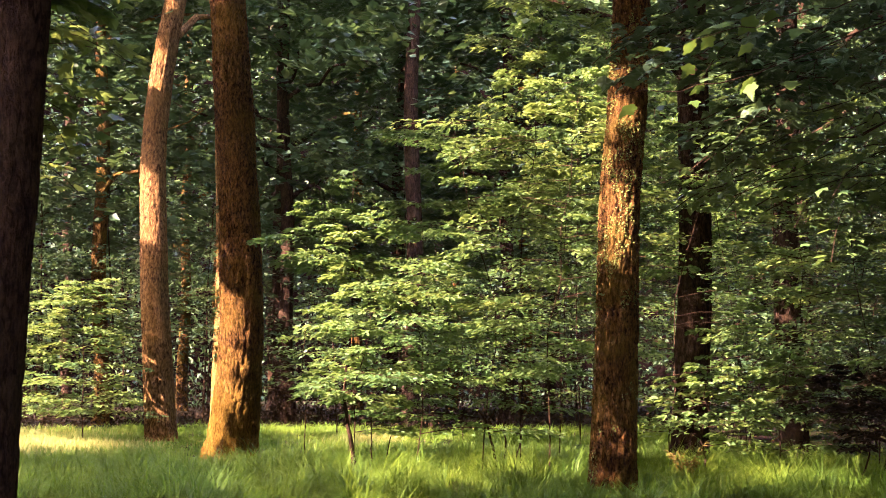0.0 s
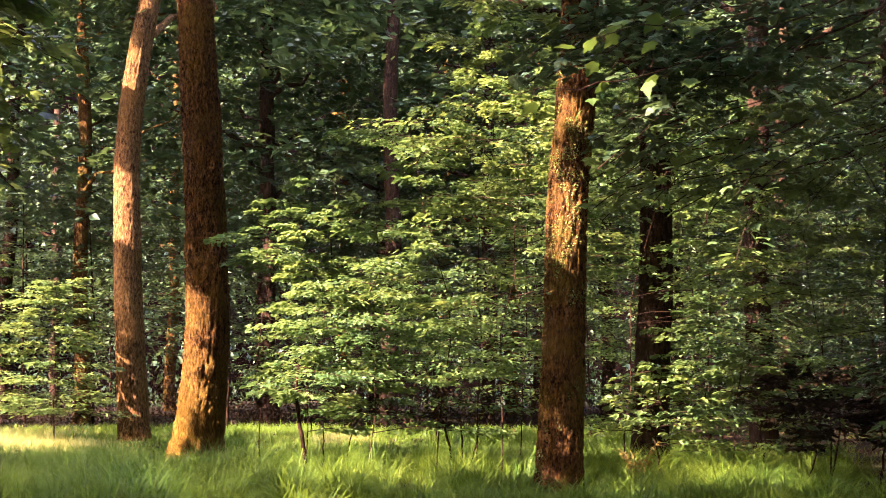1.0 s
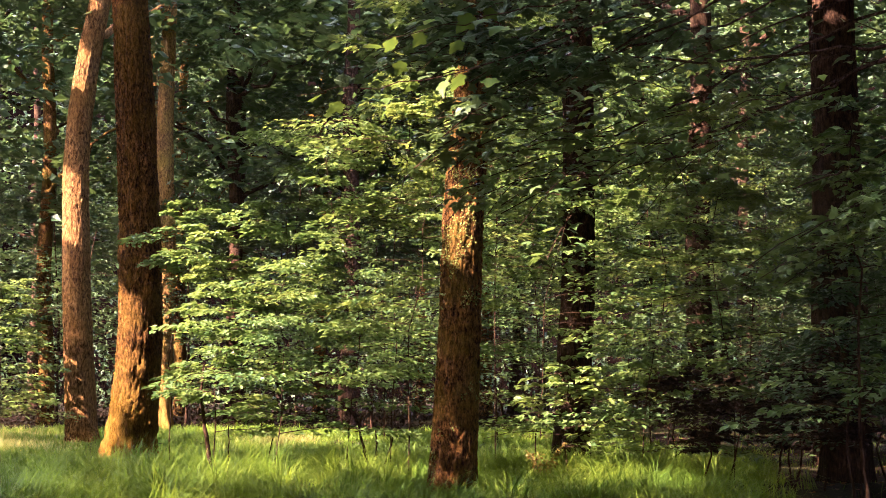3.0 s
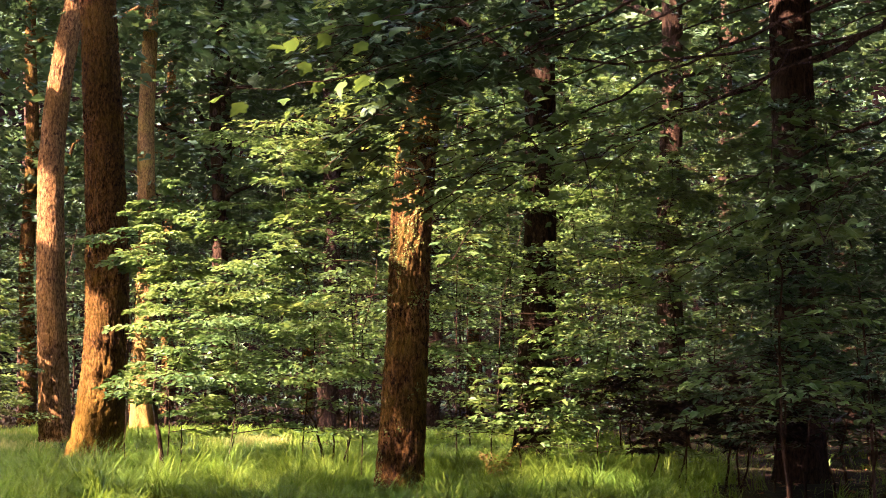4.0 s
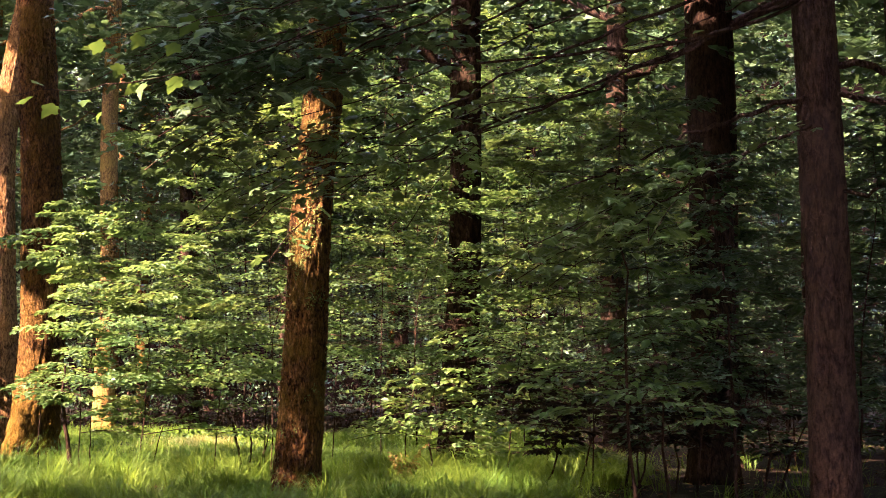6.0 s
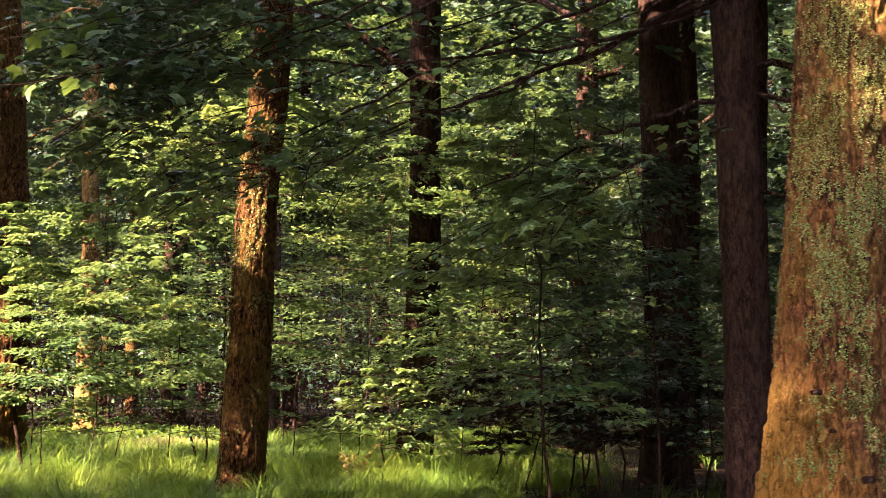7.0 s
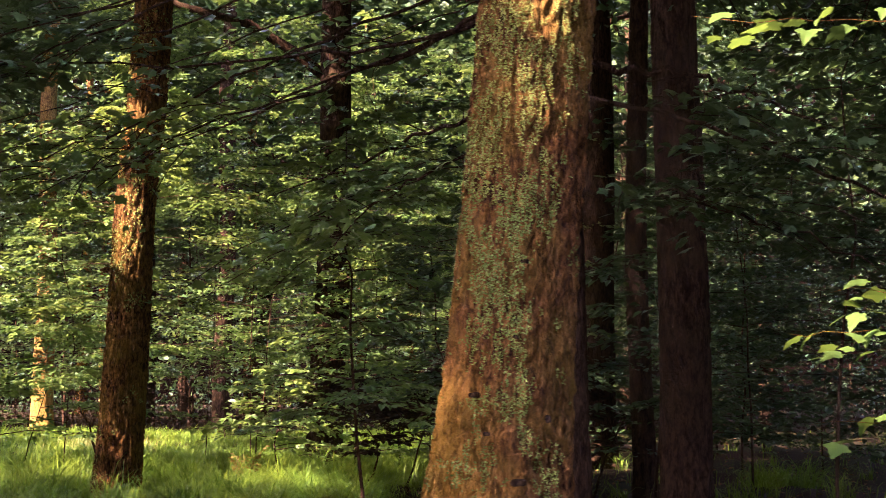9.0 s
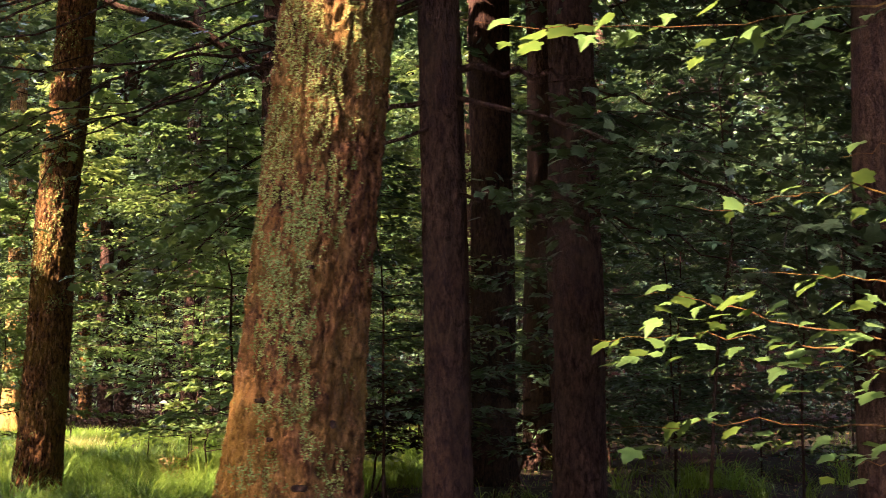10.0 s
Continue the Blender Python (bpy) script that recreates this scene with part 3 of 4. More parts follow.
tall_tree(-5.58, 27.2, 0.60, (0.06, 0), 0, "slightly curved tree with pale sunlit bark", BARK_SUNLIT, 240, 80, furrow=0.018, flare=0.4, seed=3, fine_to=9, pitch=0.042,
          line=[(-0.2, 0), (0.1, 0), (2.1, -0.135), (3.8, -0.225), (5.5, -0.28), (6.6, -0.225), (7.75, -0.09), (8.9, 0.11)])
tall_tree(-5.63, 35.2, 0.56, (-0.01, 0), 0.04, "slender sunlit tree at the edge of the grass", BARK_PALE_SUNLIT, 120, 40, seed=4, fine_to=10, leaf=0.2, sprays_n=260, low=11.0)
tall_tree(3.33, 18.4, 0.49, (0.02, 0), 0.03, "dark brown tree among low leafy twigs", BARK_DARK_SHADE, 160, 56, seed=5, fine_to=6, low=4.9, leaf=0.16, sprays_n=420)
tall_tree(6.30, 16.1, 0.57, (0.005, 0), 0.03, "dark shaded tree trunk behind hanging leaves", BARK_DARK_SHADE, 120, 48, seed=6, fine_to=6, low=5.4, leaf=0.16, sprays_n=360)
shaded = tall_tree(5.87, 9.5, 0.34, (-0.01, 0), 0.02, "nearly black shaded tree trunk with low dead limbs", BARK_DARK_SHADE, 160, 56, seed=7, fine_to=5)
tall_tree(6.85, 10.5, 0.40, (0.0, 0), 0.02, "dark shaded tree trunk among hanging leaves", BARK_DARK_SHADE, 140, 56, seed=13, fine_to=5)
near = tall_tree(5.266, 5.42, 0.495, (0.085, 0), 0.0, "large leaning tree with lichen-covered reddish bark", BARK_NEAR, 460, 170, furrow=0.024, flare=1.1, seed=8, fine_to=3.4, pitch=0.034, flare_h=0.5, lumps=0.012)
dark_left = tall_tree(-2.70, 7.9, 0.44, (0.05, 0), 0.0, "dark tree trunk in deep shade", BARK_DARK_SHADE, 120, 60, seed=9, fine_to=4, sprays_n=270, roof=60)
tall_tree(-0.76, 33.8, 0.46, (0.0, 0), 0.05, "slim brown tree behind the saplings", BARK_DARK_SHADE, 100, 32, seed=10, fine_to=10, leaf=0.2, sprays_n=260, low=11.0)
tall_tree(6.12, 24.2, 0.48, (0.01, 0), 0.05, "brown tree with sunlit upper bark behind the saplings", BARK_DARK_SHADE, 120, 40, seed=14, fine_to=9, low=6.4, leaf=0.17, sprays_n=360)
tall_tree(7.0, 14.0, 0.24, (0.0, 0), 0.04, "slender tree with a patch of pale sunlit bark", BARK_DARK_SHADE, 110, 40, seed=15, fine_to=5, height=12, low=7.5, radius=3.0)
tall_tree(7.1, 19.4, 0.52, (0.0, 0), 0.03, "dark tree with an orange sunlit foot", BARK_DARK_SHADE, 110, 44, seed=16, fine_to=6)
tall_tree(-5.5, 46, 0.6, (0, 0), 0.05, "dark distant tree trunk in the wood", BARK_DARK_SHADE, 60, 28, seed=12, fine_to=12, leaf=0.18, sprays_n=260)
# further trees of the wood, and unseen ones added round and behind the camera as shade
spots = [(15.5, 20, .4), (16.5, 28, .45), (18.5, 31, .42), (10.2, 13, .42), (1.8, 38, .4), (5.4, 41, .4), (-9.5, 38, .45), (-13, 31, .5), (-1.8, 47, .5), (3.2, 52, .5)]
spots += [(9.5, 36, .4), (14, 40, .5), (-8.5, 52, .5), (-14, 45, .5), (-4.5, 40, .45), (-11, 58, .5), (4.5, 57, .5), (12.5, 53, .5), (-3.5, 55, .5), (19.5, 33, .4), (9.0, 49, .5), (17, 33, .5), (8.6, 8.2, .4), (13, 17, .5), (16.5, 23, .5), (-12.5, 18.0, .5), (-9.5, 12, .5), (-15, 26, .5), (-9.0, 19.5, .4)]
# mostly unseen, added round and behind the camera for shade
spots += [(-2.6, 2.6, .5), (-7, 3.5, .5), (-14, 4.6, .5), (-5.9, 13.8, .4), (-16, 9.5, .4), (-16, 18.2, .4), (-19, 13, .5), (-4, -4, .5), (-11, -3, .5), (-18, 1, .5), (-24, 7, .5), (-21, 20, .5), (15, 3, .5), (13.5, 9, .5), (10, -4.5, .5), (7, -15, .5)]
spots += [(-24, 30, .5), (-20, 38, .5), (-16, -9, .5), (20, 14, .5), (21, 28, .5), (20, 44, .5), (-27, -3, .5), (-28, 16, .5), (-21, 50, .5), (0.5, 62, .5), (8, 62, .5), (-8, 64, .5), (16, 60, .5), (-17, 62, .5)]
for k, (x, y, d) in enumerate(spots):
    far = y > 30
    # right of x 7 the darker bark copy carries the shade
    tall_tree(x, y, d, ((k * 37 % 11 - 5) * 0.006, 0), 0.06, "brown forest tree with a leafy crown", BARK_DARK_SHADE if 7 < x or k % 3 else BARK, 40, 20, seed=20 + k, fine_to=9,
              height=15 + (k * 7 % 5) + (2 if far else 0), low=6.0 if far else 8, radius=4.8, sprays_n=240 if far else (230 if x < 5 else 280), per=28 if far else 24, leaf=0.32 if far else 0.46, roof=70 if 30 < y < 56 else 0)

# ---- saplings ----
k = 0
front = [(-1.6, 16.2, 3.75, 2.3, 0.85, 16), (-1.0, 15.8, 3.0, 0.6, 0.75, 24), (-0.3, 15.5, 3.3, 0.6, 1.3, 30), (0.45, 16.2, 4.3, 0.65, 1.6, 36), (1.2, 15.6, 4.7, 1.6, 1.4, 32),
         (2.7, 16.4, 4.4, 1.3, 1.5, 24), (3.9, 16.0, 4.0, 0.45, 1.5, 30), (4.8, 15.2, 4.5, 0.9, 1.6, 30), (-0.8, 18.6, 3.4, 0.8, 1.3, 26), (1.6, 19.0, 4.8, 1.6, 1.7, 30)]
front += [(0.95, 16.9, 6.6, 3.6, 1.25, 28), (2.3, 18.6, 6.9, 3.0, 1.5, 30), (4.3, 19.4, 6.6, 2.4, 1.5, 32), (6.0, 20.0, 7.0, 2.6, 1.5, 32)]
for x, y, h, low, r, cnt in front:
    sapling(x, y, h, low, r * 1.08, int(cnt * 0.78), 70, 0.078, "young broadleaf tree with flat sunlit leaf sprays", LEAF_PALE if k % 3 == 1 else LEAF, seed=k, stem_r=0.008, layer=0.26 + 0.05 * (k % 4), crooked=0.12, carve=True)
    k += 1
for x, y, h, low, r, cnt in [(-6.7, 25.6, 3.2, 0.4, 1.4, 36), (-8.2, 26.5, 3.6, 0.5, 1.6, 30), (-10.2, 28, 4.4, 0.6, 2.0, 34), (-2.2, 28.5, 3.0, 1.0, 1.5, 20),
                             (0.4, 27.5, 3.4, 0.9, 1.6, 22), (2.6, 26, 7.2, 0.8, 2.0, 46), (5.2, 24, 7.0, 0.7, 2.1, 44), (7.4, 21, 6.2, 0.7, 2.0, 40), (3.6, 28.5, 8.0, 1.6, 2.3, 44), (7.4, 30.5, 9.5, 1.6, 2.5, 48), (10.2, 28.5, 9.0, 1.2, 2.4, 46), (5.6, 33.0, 9.5, 2.0, 2.4, 44), (8.6, 17.0, 4.6, 0.7, 1.8, 30), (10.4, 24, 5.5, 0.6, 2.2, 34)]:
    # leaf colour carries the light: pale at the sunny left, dark at the right
    sapling(x, y, h, low, r, cnt, 34, 0.105, "leafy young tree at the edge of the grass", LEAF_PALE if x < -5 else LEAF if x < 7 else LEAF_SHADED, DIAMOND, seed=k, stem_r=0.015)
    k += 1
# three young trees out of view, added to shade the centre trunk
sapling(-4.43, 9.71, 7.6, 4.9, 1.1, 110, 26, 0.14, "unseen young tree added to shade the centre trunk", LEAF, DIAMOND, seed=k, stem_r=0.05, group="tall young trees", carve=True, layer=0.13)
k += 1
sapling(-5.1, 9.26, 12.0, 9.1, 0.7, 44, 26, 0.14, "unseen young tree added to shade the centre trunk", LEAF, DIAMOND, seed=k, stem_r=0.06, group="tall young trees", carve=True)
k += 1
sapling(-3.77, 9.96, 6.4, 4.6, 0.75, 80, 26, 0.14, "unseen young tree added to shade the centre trunk", LEAF, DIAMOND, seed=k, stem_r=0.04, group="tall young trees", carve=True, layer=0.13)
k += 1
# undergrowth of the wood behind
g = np.random.default_rng(3)
for row, (yy, hh, n) in enumerate([(35.5, 5.5, 13), (40, 7.5, 14), (46, 9.5, 14), (54, 12, 15), (64, 15, 15)]):
    span = 0.36 * yy + 3.5
    for q in range(n):
        if q % 3 == (row * 2 + 1) % 3 and row < 4:
            k += 1
            continue
        x = 2.0 - span + (2 * span + 2.5) * (q + g.uniform(0.1, 0.9)) / n
        sapling(x, yy + g.uniform(-1.6, 1.6), hh * g.uniform(0.75, 1.15), 1.8 + 0.3 * row, 2.6 + 0.25 * row, 32, 24 - 2 * row, 0.125 + 0.024 * row, "dense young tree in the shaded wood", LEAF_SHADED, DIAMOND,
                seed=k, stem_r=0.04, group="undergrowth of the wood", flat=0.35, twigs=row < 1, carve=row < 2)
        k += 1

# low lit twigs and bare stems in the grass
sapling(3.0, 15.9, 1.35, 0.35, 1.0, 20, 20, 0.09, "low sapling with pale sunlit leaves in grass", LEAF_PALE, seed=k, layer=0.22)
k += 1
sapling(4.4, 16.6, 1.5, 0.4, 0.9, 16, 20, 0.09, "low sapling with pale sunlit leaves in grass", LEAF_PALE, seed=k, layer=0.22)
k += 1


def bare_stem(x, y, shoots, label):
    z = float(ground_z(x, y))
    bush = thing("bare_sapling", (x, y, z), label, "sapling", "bare stems in the grass")
    for pts, r in shoots:
        pts = np.array(pts, float)
        t = np.linspace(0, len(pts) - 1, 14)
        path = np.stack([np.interp(t, np.arange(len(pts)), pts[:, a]) for a in range(3)], 1)
        path[1:] += rng.normal(0, 0.006, (13, 3))
        v, f = tubes(path[None], (r * np.linspace(1, 0.35, 14))[None], 7)
        part("stem", mesh_of("stem", v, f, BARK_DARK_SHADE, True), bush)


bare_stem(-1.02, 15.3, [([(0.06, 0, -0.1), (0.03, 0, 0.35), (-0.04, 0, 0.7), (-0.09, 0, 1.0), (-0.06, 0, 1.35)], 0.032),
                        ([(0.2, 0.1, -0.1), (0.22, 0.1, 0.3), (0.21, 0.1, 0.75)], 0.012)], "crooked bare dark sapling stem in grass")
bare_stem(0.66, 17.0, [([(0.05, 0, -0.1), (-0.03, 0, 0.3), (-0.12, 0, 0.65), (-0.25, 0, 0.85)], 0.022), ([(0.08, 0, -0.1), (0.12, 0, 0.4), (0.08, 0, 0.75)], 0.018),
                       ([(0.12, 0.05, -0.1), (0.3, 0.05, 0.4), (0.34, 0.05, 0.8)], 0.014), ([(-0.12, 0, 0.62), (0.0, 0, 0.85), (0.1, 0, 0.95)], 0.010)], "forked bare brown stems in grass")
bare_stem(6.1, 13.4, [([(0, 0, -0.1), (-0.1, 0, 0.5), (0.05, 0, 1.1)], 0.02), ([(0.15, 0, -0.1), (0.25, 0, 0.5), (0.2, 0, 1.3)], 0.018), ([(0.3, 0.1, -0.1), (0.45, 0.1, 0.4), (0.7, 0.1, 0.9)], 0.016)],
          "dark bare stems in deep shade")
bare_stem(5.0, 14.2, [([(0, 0, -0.1), (0.1, 0, 0.5), (-0.05, 0, 1.0)], 0.016), ([(0.2, 0, -0.1), (0.15, 0, 0.4), (0.3, 0, 0.9)], 0.014)], "dark bare stems in deep shade")

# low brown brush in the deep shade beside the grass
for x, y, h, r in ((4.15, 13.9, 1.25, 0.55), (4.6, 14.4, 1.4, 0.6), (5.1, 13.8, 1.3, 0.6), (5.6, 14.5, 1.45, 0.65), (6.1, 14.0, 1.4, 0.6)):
    sapling(x, y, h, 0.62, r, 16, 24, 0.075, "low brown brush in deep shade", BRUSH_SHADE, seed=k, group="shaded shrubs", name="shrub", stem_r=0.012, crooked=0.1)
    k += 1

# dry fern
fz = float(ground_z(2.72, 15.5))
fern = thing("dry_fern", (2.72, 15.5, fz), "dry golden-brown fern in the grass", "fern")
g = np.random.default_rng(5)
az, ln = np.arange(9) * 2.4, g.uniform(0.16, 0.27, 9)
p, way, up, sz, tw = sprays(np.zeros((9, 3)) + (0, 0, 0.06), az, ln, g.uniform(1.5, 2.6, 9), 34, 0.05, 0.25, 1.0, 0.5)
v, f = leaf_arrays(p, way, up, sz, DIAMOND)
part("fronds", mesh_of("fronds", v, f, FERN), fern, "golden-brown dry fronds", "stuff")
for path in tw:
    path = np.concatenate(((np.array((0, 0, -0.02)),), path))
    v, f = tubes(path[None], np.full((1, 5), 0.004), 4)
    part("stalk", mesh_of("stalk", v, f, FERN, True), fern)

# shaded shrubs and hanging foliage near the path
for x, y, h, low, r, cnt, lf in [(4.5, 9.4, 3.0, 0.9, 0.8, 22, .08), (5.4, 10.4, 3.4, 1.0, 0.9, 24, .08), (5.1, 11.7, 2.5, 0.9, 0.9, 20, .08), (7.6, 9.0, 4.2, 2.2, 1.3, 16, .10), (8.8, 11.5, 3.6, 0.8, 1.5, 20, .10), (6.9, 12.5, 3.4, 0.5, 1.4, 22, .09), (8.2, 14.5, 3.8, 0.5, 1.5, 22, .09), (5.6, 13.2, 2.2, 0.5, 1.0, 16, .08),
                                 (10.4, 10.0, 3.8, 0.6, 1.5, 20, .10), (9.6, 7.6, 3.4, 1.4, 1.2, 14, .10),
                                 # added dark shrubs that stand in for the empty shade at the right
                                 (8.0, 19.0, 3.4, 0.15, 1.6, 34, .12), (9.9, 18.2, 3.6, 0.15, 1.7, 34, .12), (11.6, 20.0, 3.8, 0.15, 1.8, 34, .12), (7.4, 23.5, 3.2, 0.15, 1.7, 34, .13), (9.4, 23.0, 3.6, 0.15, 1.8, 34, .13), (12.4, 16.5, 3.6, 0.15, 1.7, 30, .12), (5.9, 26.5, 2.6, 0.15, 1.7, 32, .13)]:
    # shade right of x 5 is put into the darker leaf colour
    sapling(x, y, h, low, r, cnt, 22, lf, "shaded shrub with thin stems and dark leaves", LEAF if x < 5 else LEAF_SHADED, seed=k, group="shaded shrubs")
    k += 1

# ---- boughs with large leaves near the path ----
leaf_meshes = []
for q in range(4):
    v, f = leaf_arrays(np.zeros((1, 3)), np.array([(0.0, 1.0, 0.0)]), np.array([(0.0, 0.0, 1.0)]), np.array([1.0]), LOBED)
    v[:, 2] += (0.10, 0.22, -0.05, 0.3)[q] * (v[:, 1] ** 2) * -0.8 + 0.05 * q * np.abs(v[:, 0])
    v[:, 0] *= (1.0, 0.85, 1.1, 0.7)[q]
    leaf_meshes.append(mesh_of("leaf", v, f, LEAF_BROAD, True))


def bough(tree, points, radius, leaves, size, seed, side=0.35, dip=0.12, bark=BARK_DARK_SHADE, only_end=0.2):
    """A bending limb of a tree with single large leaves; points in world metres."""
    g = np.random.default_rng(seed)
    pts = np.array(points, float) - np.array(tree.location)
    t = np.linspace(0, len(pts) - 1, 22)
    path = np.stack([np.interp(t, np.arange(len(pts)), pts[:, a]) for a in range(3)], 1)
    for _ in range(3):
        path[1:-1] = (path[:-2] + 2 * path[1:-1] + path[2:]) / 4
    path[2:] += g.normal(0, 0.012, (20, 3))
    v, f = tubes(path[None], (radius * np.linspace(1, 0.18, 22))[None], 7)
    limb = part("bough", mesh_of("bough", v, f, bark, True), tree, "thin bent bough with broad leaves")
    along = unit(np.gradient(path, axis=0))
    for q in range(leaves):
        u = only_end + (1 - only_end) * (q + g.uniform(0, 1)) / leaves
        i = min(int(u * 21), 20)
        sgn = 1 if q % 2 else -1
        d = along[i]
        across = np.array((-d[1], d[0], 0.0)) * sgn
        off = across * g.uniform(0.02, side) + np.array((0, 0, g.uniform(-dip, 0.05)))
        p = path[i] + off
        way = unit(d * g.uniform(0.2, 1.0) + across * g.uniform(0.2, 0.9) + np.array((0, 0, g.uniform(-0.42, 0.06))))
        leaf = part("leaf", leaf_meshes[int(g.integers(4))], limb)
        rot = Vector(way).to_track_quat("Y", "Z").to_matrix().to_4x4() @ Matrix.Rotation(g.normal(0, 0.3), 4, "Y")
        leaf.matrix_basis = Matrix.Translation(p) @ rot @ Matrix.Scale(size * g.uniform(0.6, 1.2), 4)
    return limb


def dead_limb(tree, points, radius, seed):
    g = np.random.default_rng(seed)
    pts = np.array(points, float) - np.array(tree.location)
    t = np.linspace(0, len(pts) - 1, 20)
    path = np.stack([np.interp(t, np.arange(len(pts)), pts[:, a]) for a in range(3)], 1)
    for _ in range(2):
        path[1:-1] = (path[:-2] + 2 * path[1:-1] + path[2:]) / 4
    path[2:] += g.normal(0, 0.02, (18, 3))
    rad = radius * np.linspace(1, 0.2, 20)
    v, f = tubes(path[None], rad[None], 7)
    limb = part("dead_limb", mesh_of("dead_limb", v, f, BARK_DARK_SHADE, True), tree, "bare dark dead limb")
    for q in range(5):
        i = int(g.integers(6, 19))
        d = unit(np.array((g.normal(-0.6, 0.5), g.normal(0, 0.5), g.normal(-0.1, 0.5))))
        tw = path[i] + d * np.linspace(0, g.uniform(0.25, 0.7), 6)[:, None] + g.normal(0, 0.012, (6, 3))
        tw[0] = path[i]
        v, f = tubes(tw[None], (rad[i] * 0.5 * np.linspace(1, 0.2, 6))[None], 5)
        part("twig", mesh_of("twig", v, f, BARK_DARK_SHADE, True), limb)


def leafy_limb(tree, points, radius, count, per, leaf, seed, reach=0.9, mat=LEAF, first=3):
    """A living limb with joined sprays of lobed leaves."""
    g = np.random.default_rng(seed)
    pts = np.array(points, float) - np.array(tree.location)
    t = np.linspace(0, len(pts) - 1, 20)
    path = np.stack([np.interp(t, np.arange(len(pts)), pts[:, a]) for a in range(3)], 1)
    path[2:] += g.normal(0, 0.02, (18, 3))
    v, f = tubes(path[None], (radius * np.linspace(1, 0.2, 20))[None], 7)
    limb = part("limb", mesh_of("limb", v, f, BARK_DARK_SHADE, True), tree)
    i = g.integers(first, 20, count)
    heading = math.atan2(pts[-1][1] - pts[0][1], pts[-1][0] - pts[0][0])
    az = heading + g.choice((-1, 1), count) * g.uniform(0.2, 1.3, count)
    org = path[i] + g.normal(0, 0.08, (count, 3))
    ln = reach * g.uniform(0.5, 1.1, count)
    p, way, up, sz, tw = sprays(org, az, ln, g.uniform(-0.25, 0.3, count), per, leaf, 0.4, 0.35, 0.4)
    v, f = leaf_arrays(p, way, up, sz, LOBED)
    part("foliage", mesh_of("foliage", v, f, mat), limb, "broad lobed green leaves", "stuff")
    v, f = tubes(tw, np.full((count, 4), 0.004), 3)
    part("branchwork", mesh_of("branchwork", v, f, BARK_DARK_SHADE, True), limb, "thin dark twigs", "stuff")


# the shaded trunk's long limbs, reaching over the grass
dead_limb(shaded, [(5.85, 9.45, 3.95), (4.83, 9.1, 3.42), (4.12, 9.0, 3.09), (3.35, 8.9, 2.78)], 0.024, 1)
dead_limb(shaded, [(5.85, 9.45, 3.2), (5.2, 9.3, 2.98), (4.6, 9.1, 2.70), (3.97, 9.0, 2.40)], 0.022, 2)
dead_limb(shaded, [(5.85, 9.45, 4.0), (4.85, 9.0, 3.45), (3.8, 8.7, 3.22), (1.6, 8.4, 3.18)], 0.020, 3)
dead_limb(shaded, [(5.9, 9.45, 3.4), (6.8, 9.3, 3.3), (7.7, 9.2, 2.9)], 0.03, 4)
leafy_limb(shaded, [(5.85, 9.45, 4.6), (4.2, 8.9, 4.0), (2.8, 8.4, 3.5), (1.6, 8.1, 3.1)], 0.018, 26, 20, 0.085, 1, 0.6, LEAF_SHADED, first=13)
leafy_limb(shaded, [(5.85, 9.45, 4.2), (4.4, 9.2, 3.6), (3.0, 9.0, 2.9), (1.9, 8.9, 2.45)], 0.016, 16, 16, 0.085, 2, 0.7, first=11)
leafy_limb(shaded, [(5.85, 9.45, 5.0), (3.6, 9.4, 4.6), (2.6, 9.2, 4.0), (1.6, 9.0, 3.5)], 0.018, 28, 20, 0.085, 3, 0.6, LEAF_SHADED, first=13)
leafy_limb(shaded, [(5.9, 9.45, 4.4), (7.2, 9.0, 4.0), (8.6, 8.6, 3.4), (9.6, 8.4, 2.7)], 0.02, 42, 18, 0.09, 4, 0.9, LEAF_SHADED)
leafy_limb(shaded, [(5.9, 9.45, 3.2), (6.8, 8.6, 2.8), (7.8, 8.0, 2.2), (8.6, 7.6, 1.7)], 0.02, 34, 16, 0.10, 5, 0.9, LEAF_SHADED)
leafy_limb(shaded, [(5.9, 9.45, 2.5), (6.5, 9.0, 2.4), (7.3, 8.5, 2.1), (8.1, 8.3, 1.6)], 0.016, 30, 18, 0.09, 14, 0.8, LEAF_SHADED, first=4)
leafy_limb(shaded, [(5.85, 9.45, 3.9), (4.6, 9.0, 3.3), (3.3, 8.6, 2.7), (2.4, 8.4, 2.3)], 0.014, 17, 18, 0.08, 8, first=10)
leafy_limb(shaded, [(5.85, 9.45, 4.3), (4.5, 8.7, 3.9), (3.2, 8.2, 3.3), (2.0, 8.0, 2.9)], 0.014, 18, 20, 0.08, 9, 0.6, LEAF_SHADED, first=13)
leafy_limb(shaded, [(5.85, 9.45, 3.0), (5.0, 8.9, 2.6), (4.6, 8.8, 2.3), (4.3, 8.7, 2.1)], 0.014, 18, 18, 0.09, 10)
leafy_limb(dark_left, [(-2.6, 7.9, 5.4), (-2.9, 9.4, 4.9), (-3.2, 10.6, 4.4), (-3.4, 11.4, 4.1)], 0.018, 26, 15, 0.165, 6, 0.6, LEAF_PALE)
leafy_limb(dark_left, [(-2.6, 7.9, 4.2), (-2.8, 9.2, 3.9), (-3.1, 10.4, 3.4), (-3.4, 11.2, 3.0)], 0.016, 16, 14, 0.13, 7, 0.7, LEAF_PALE)

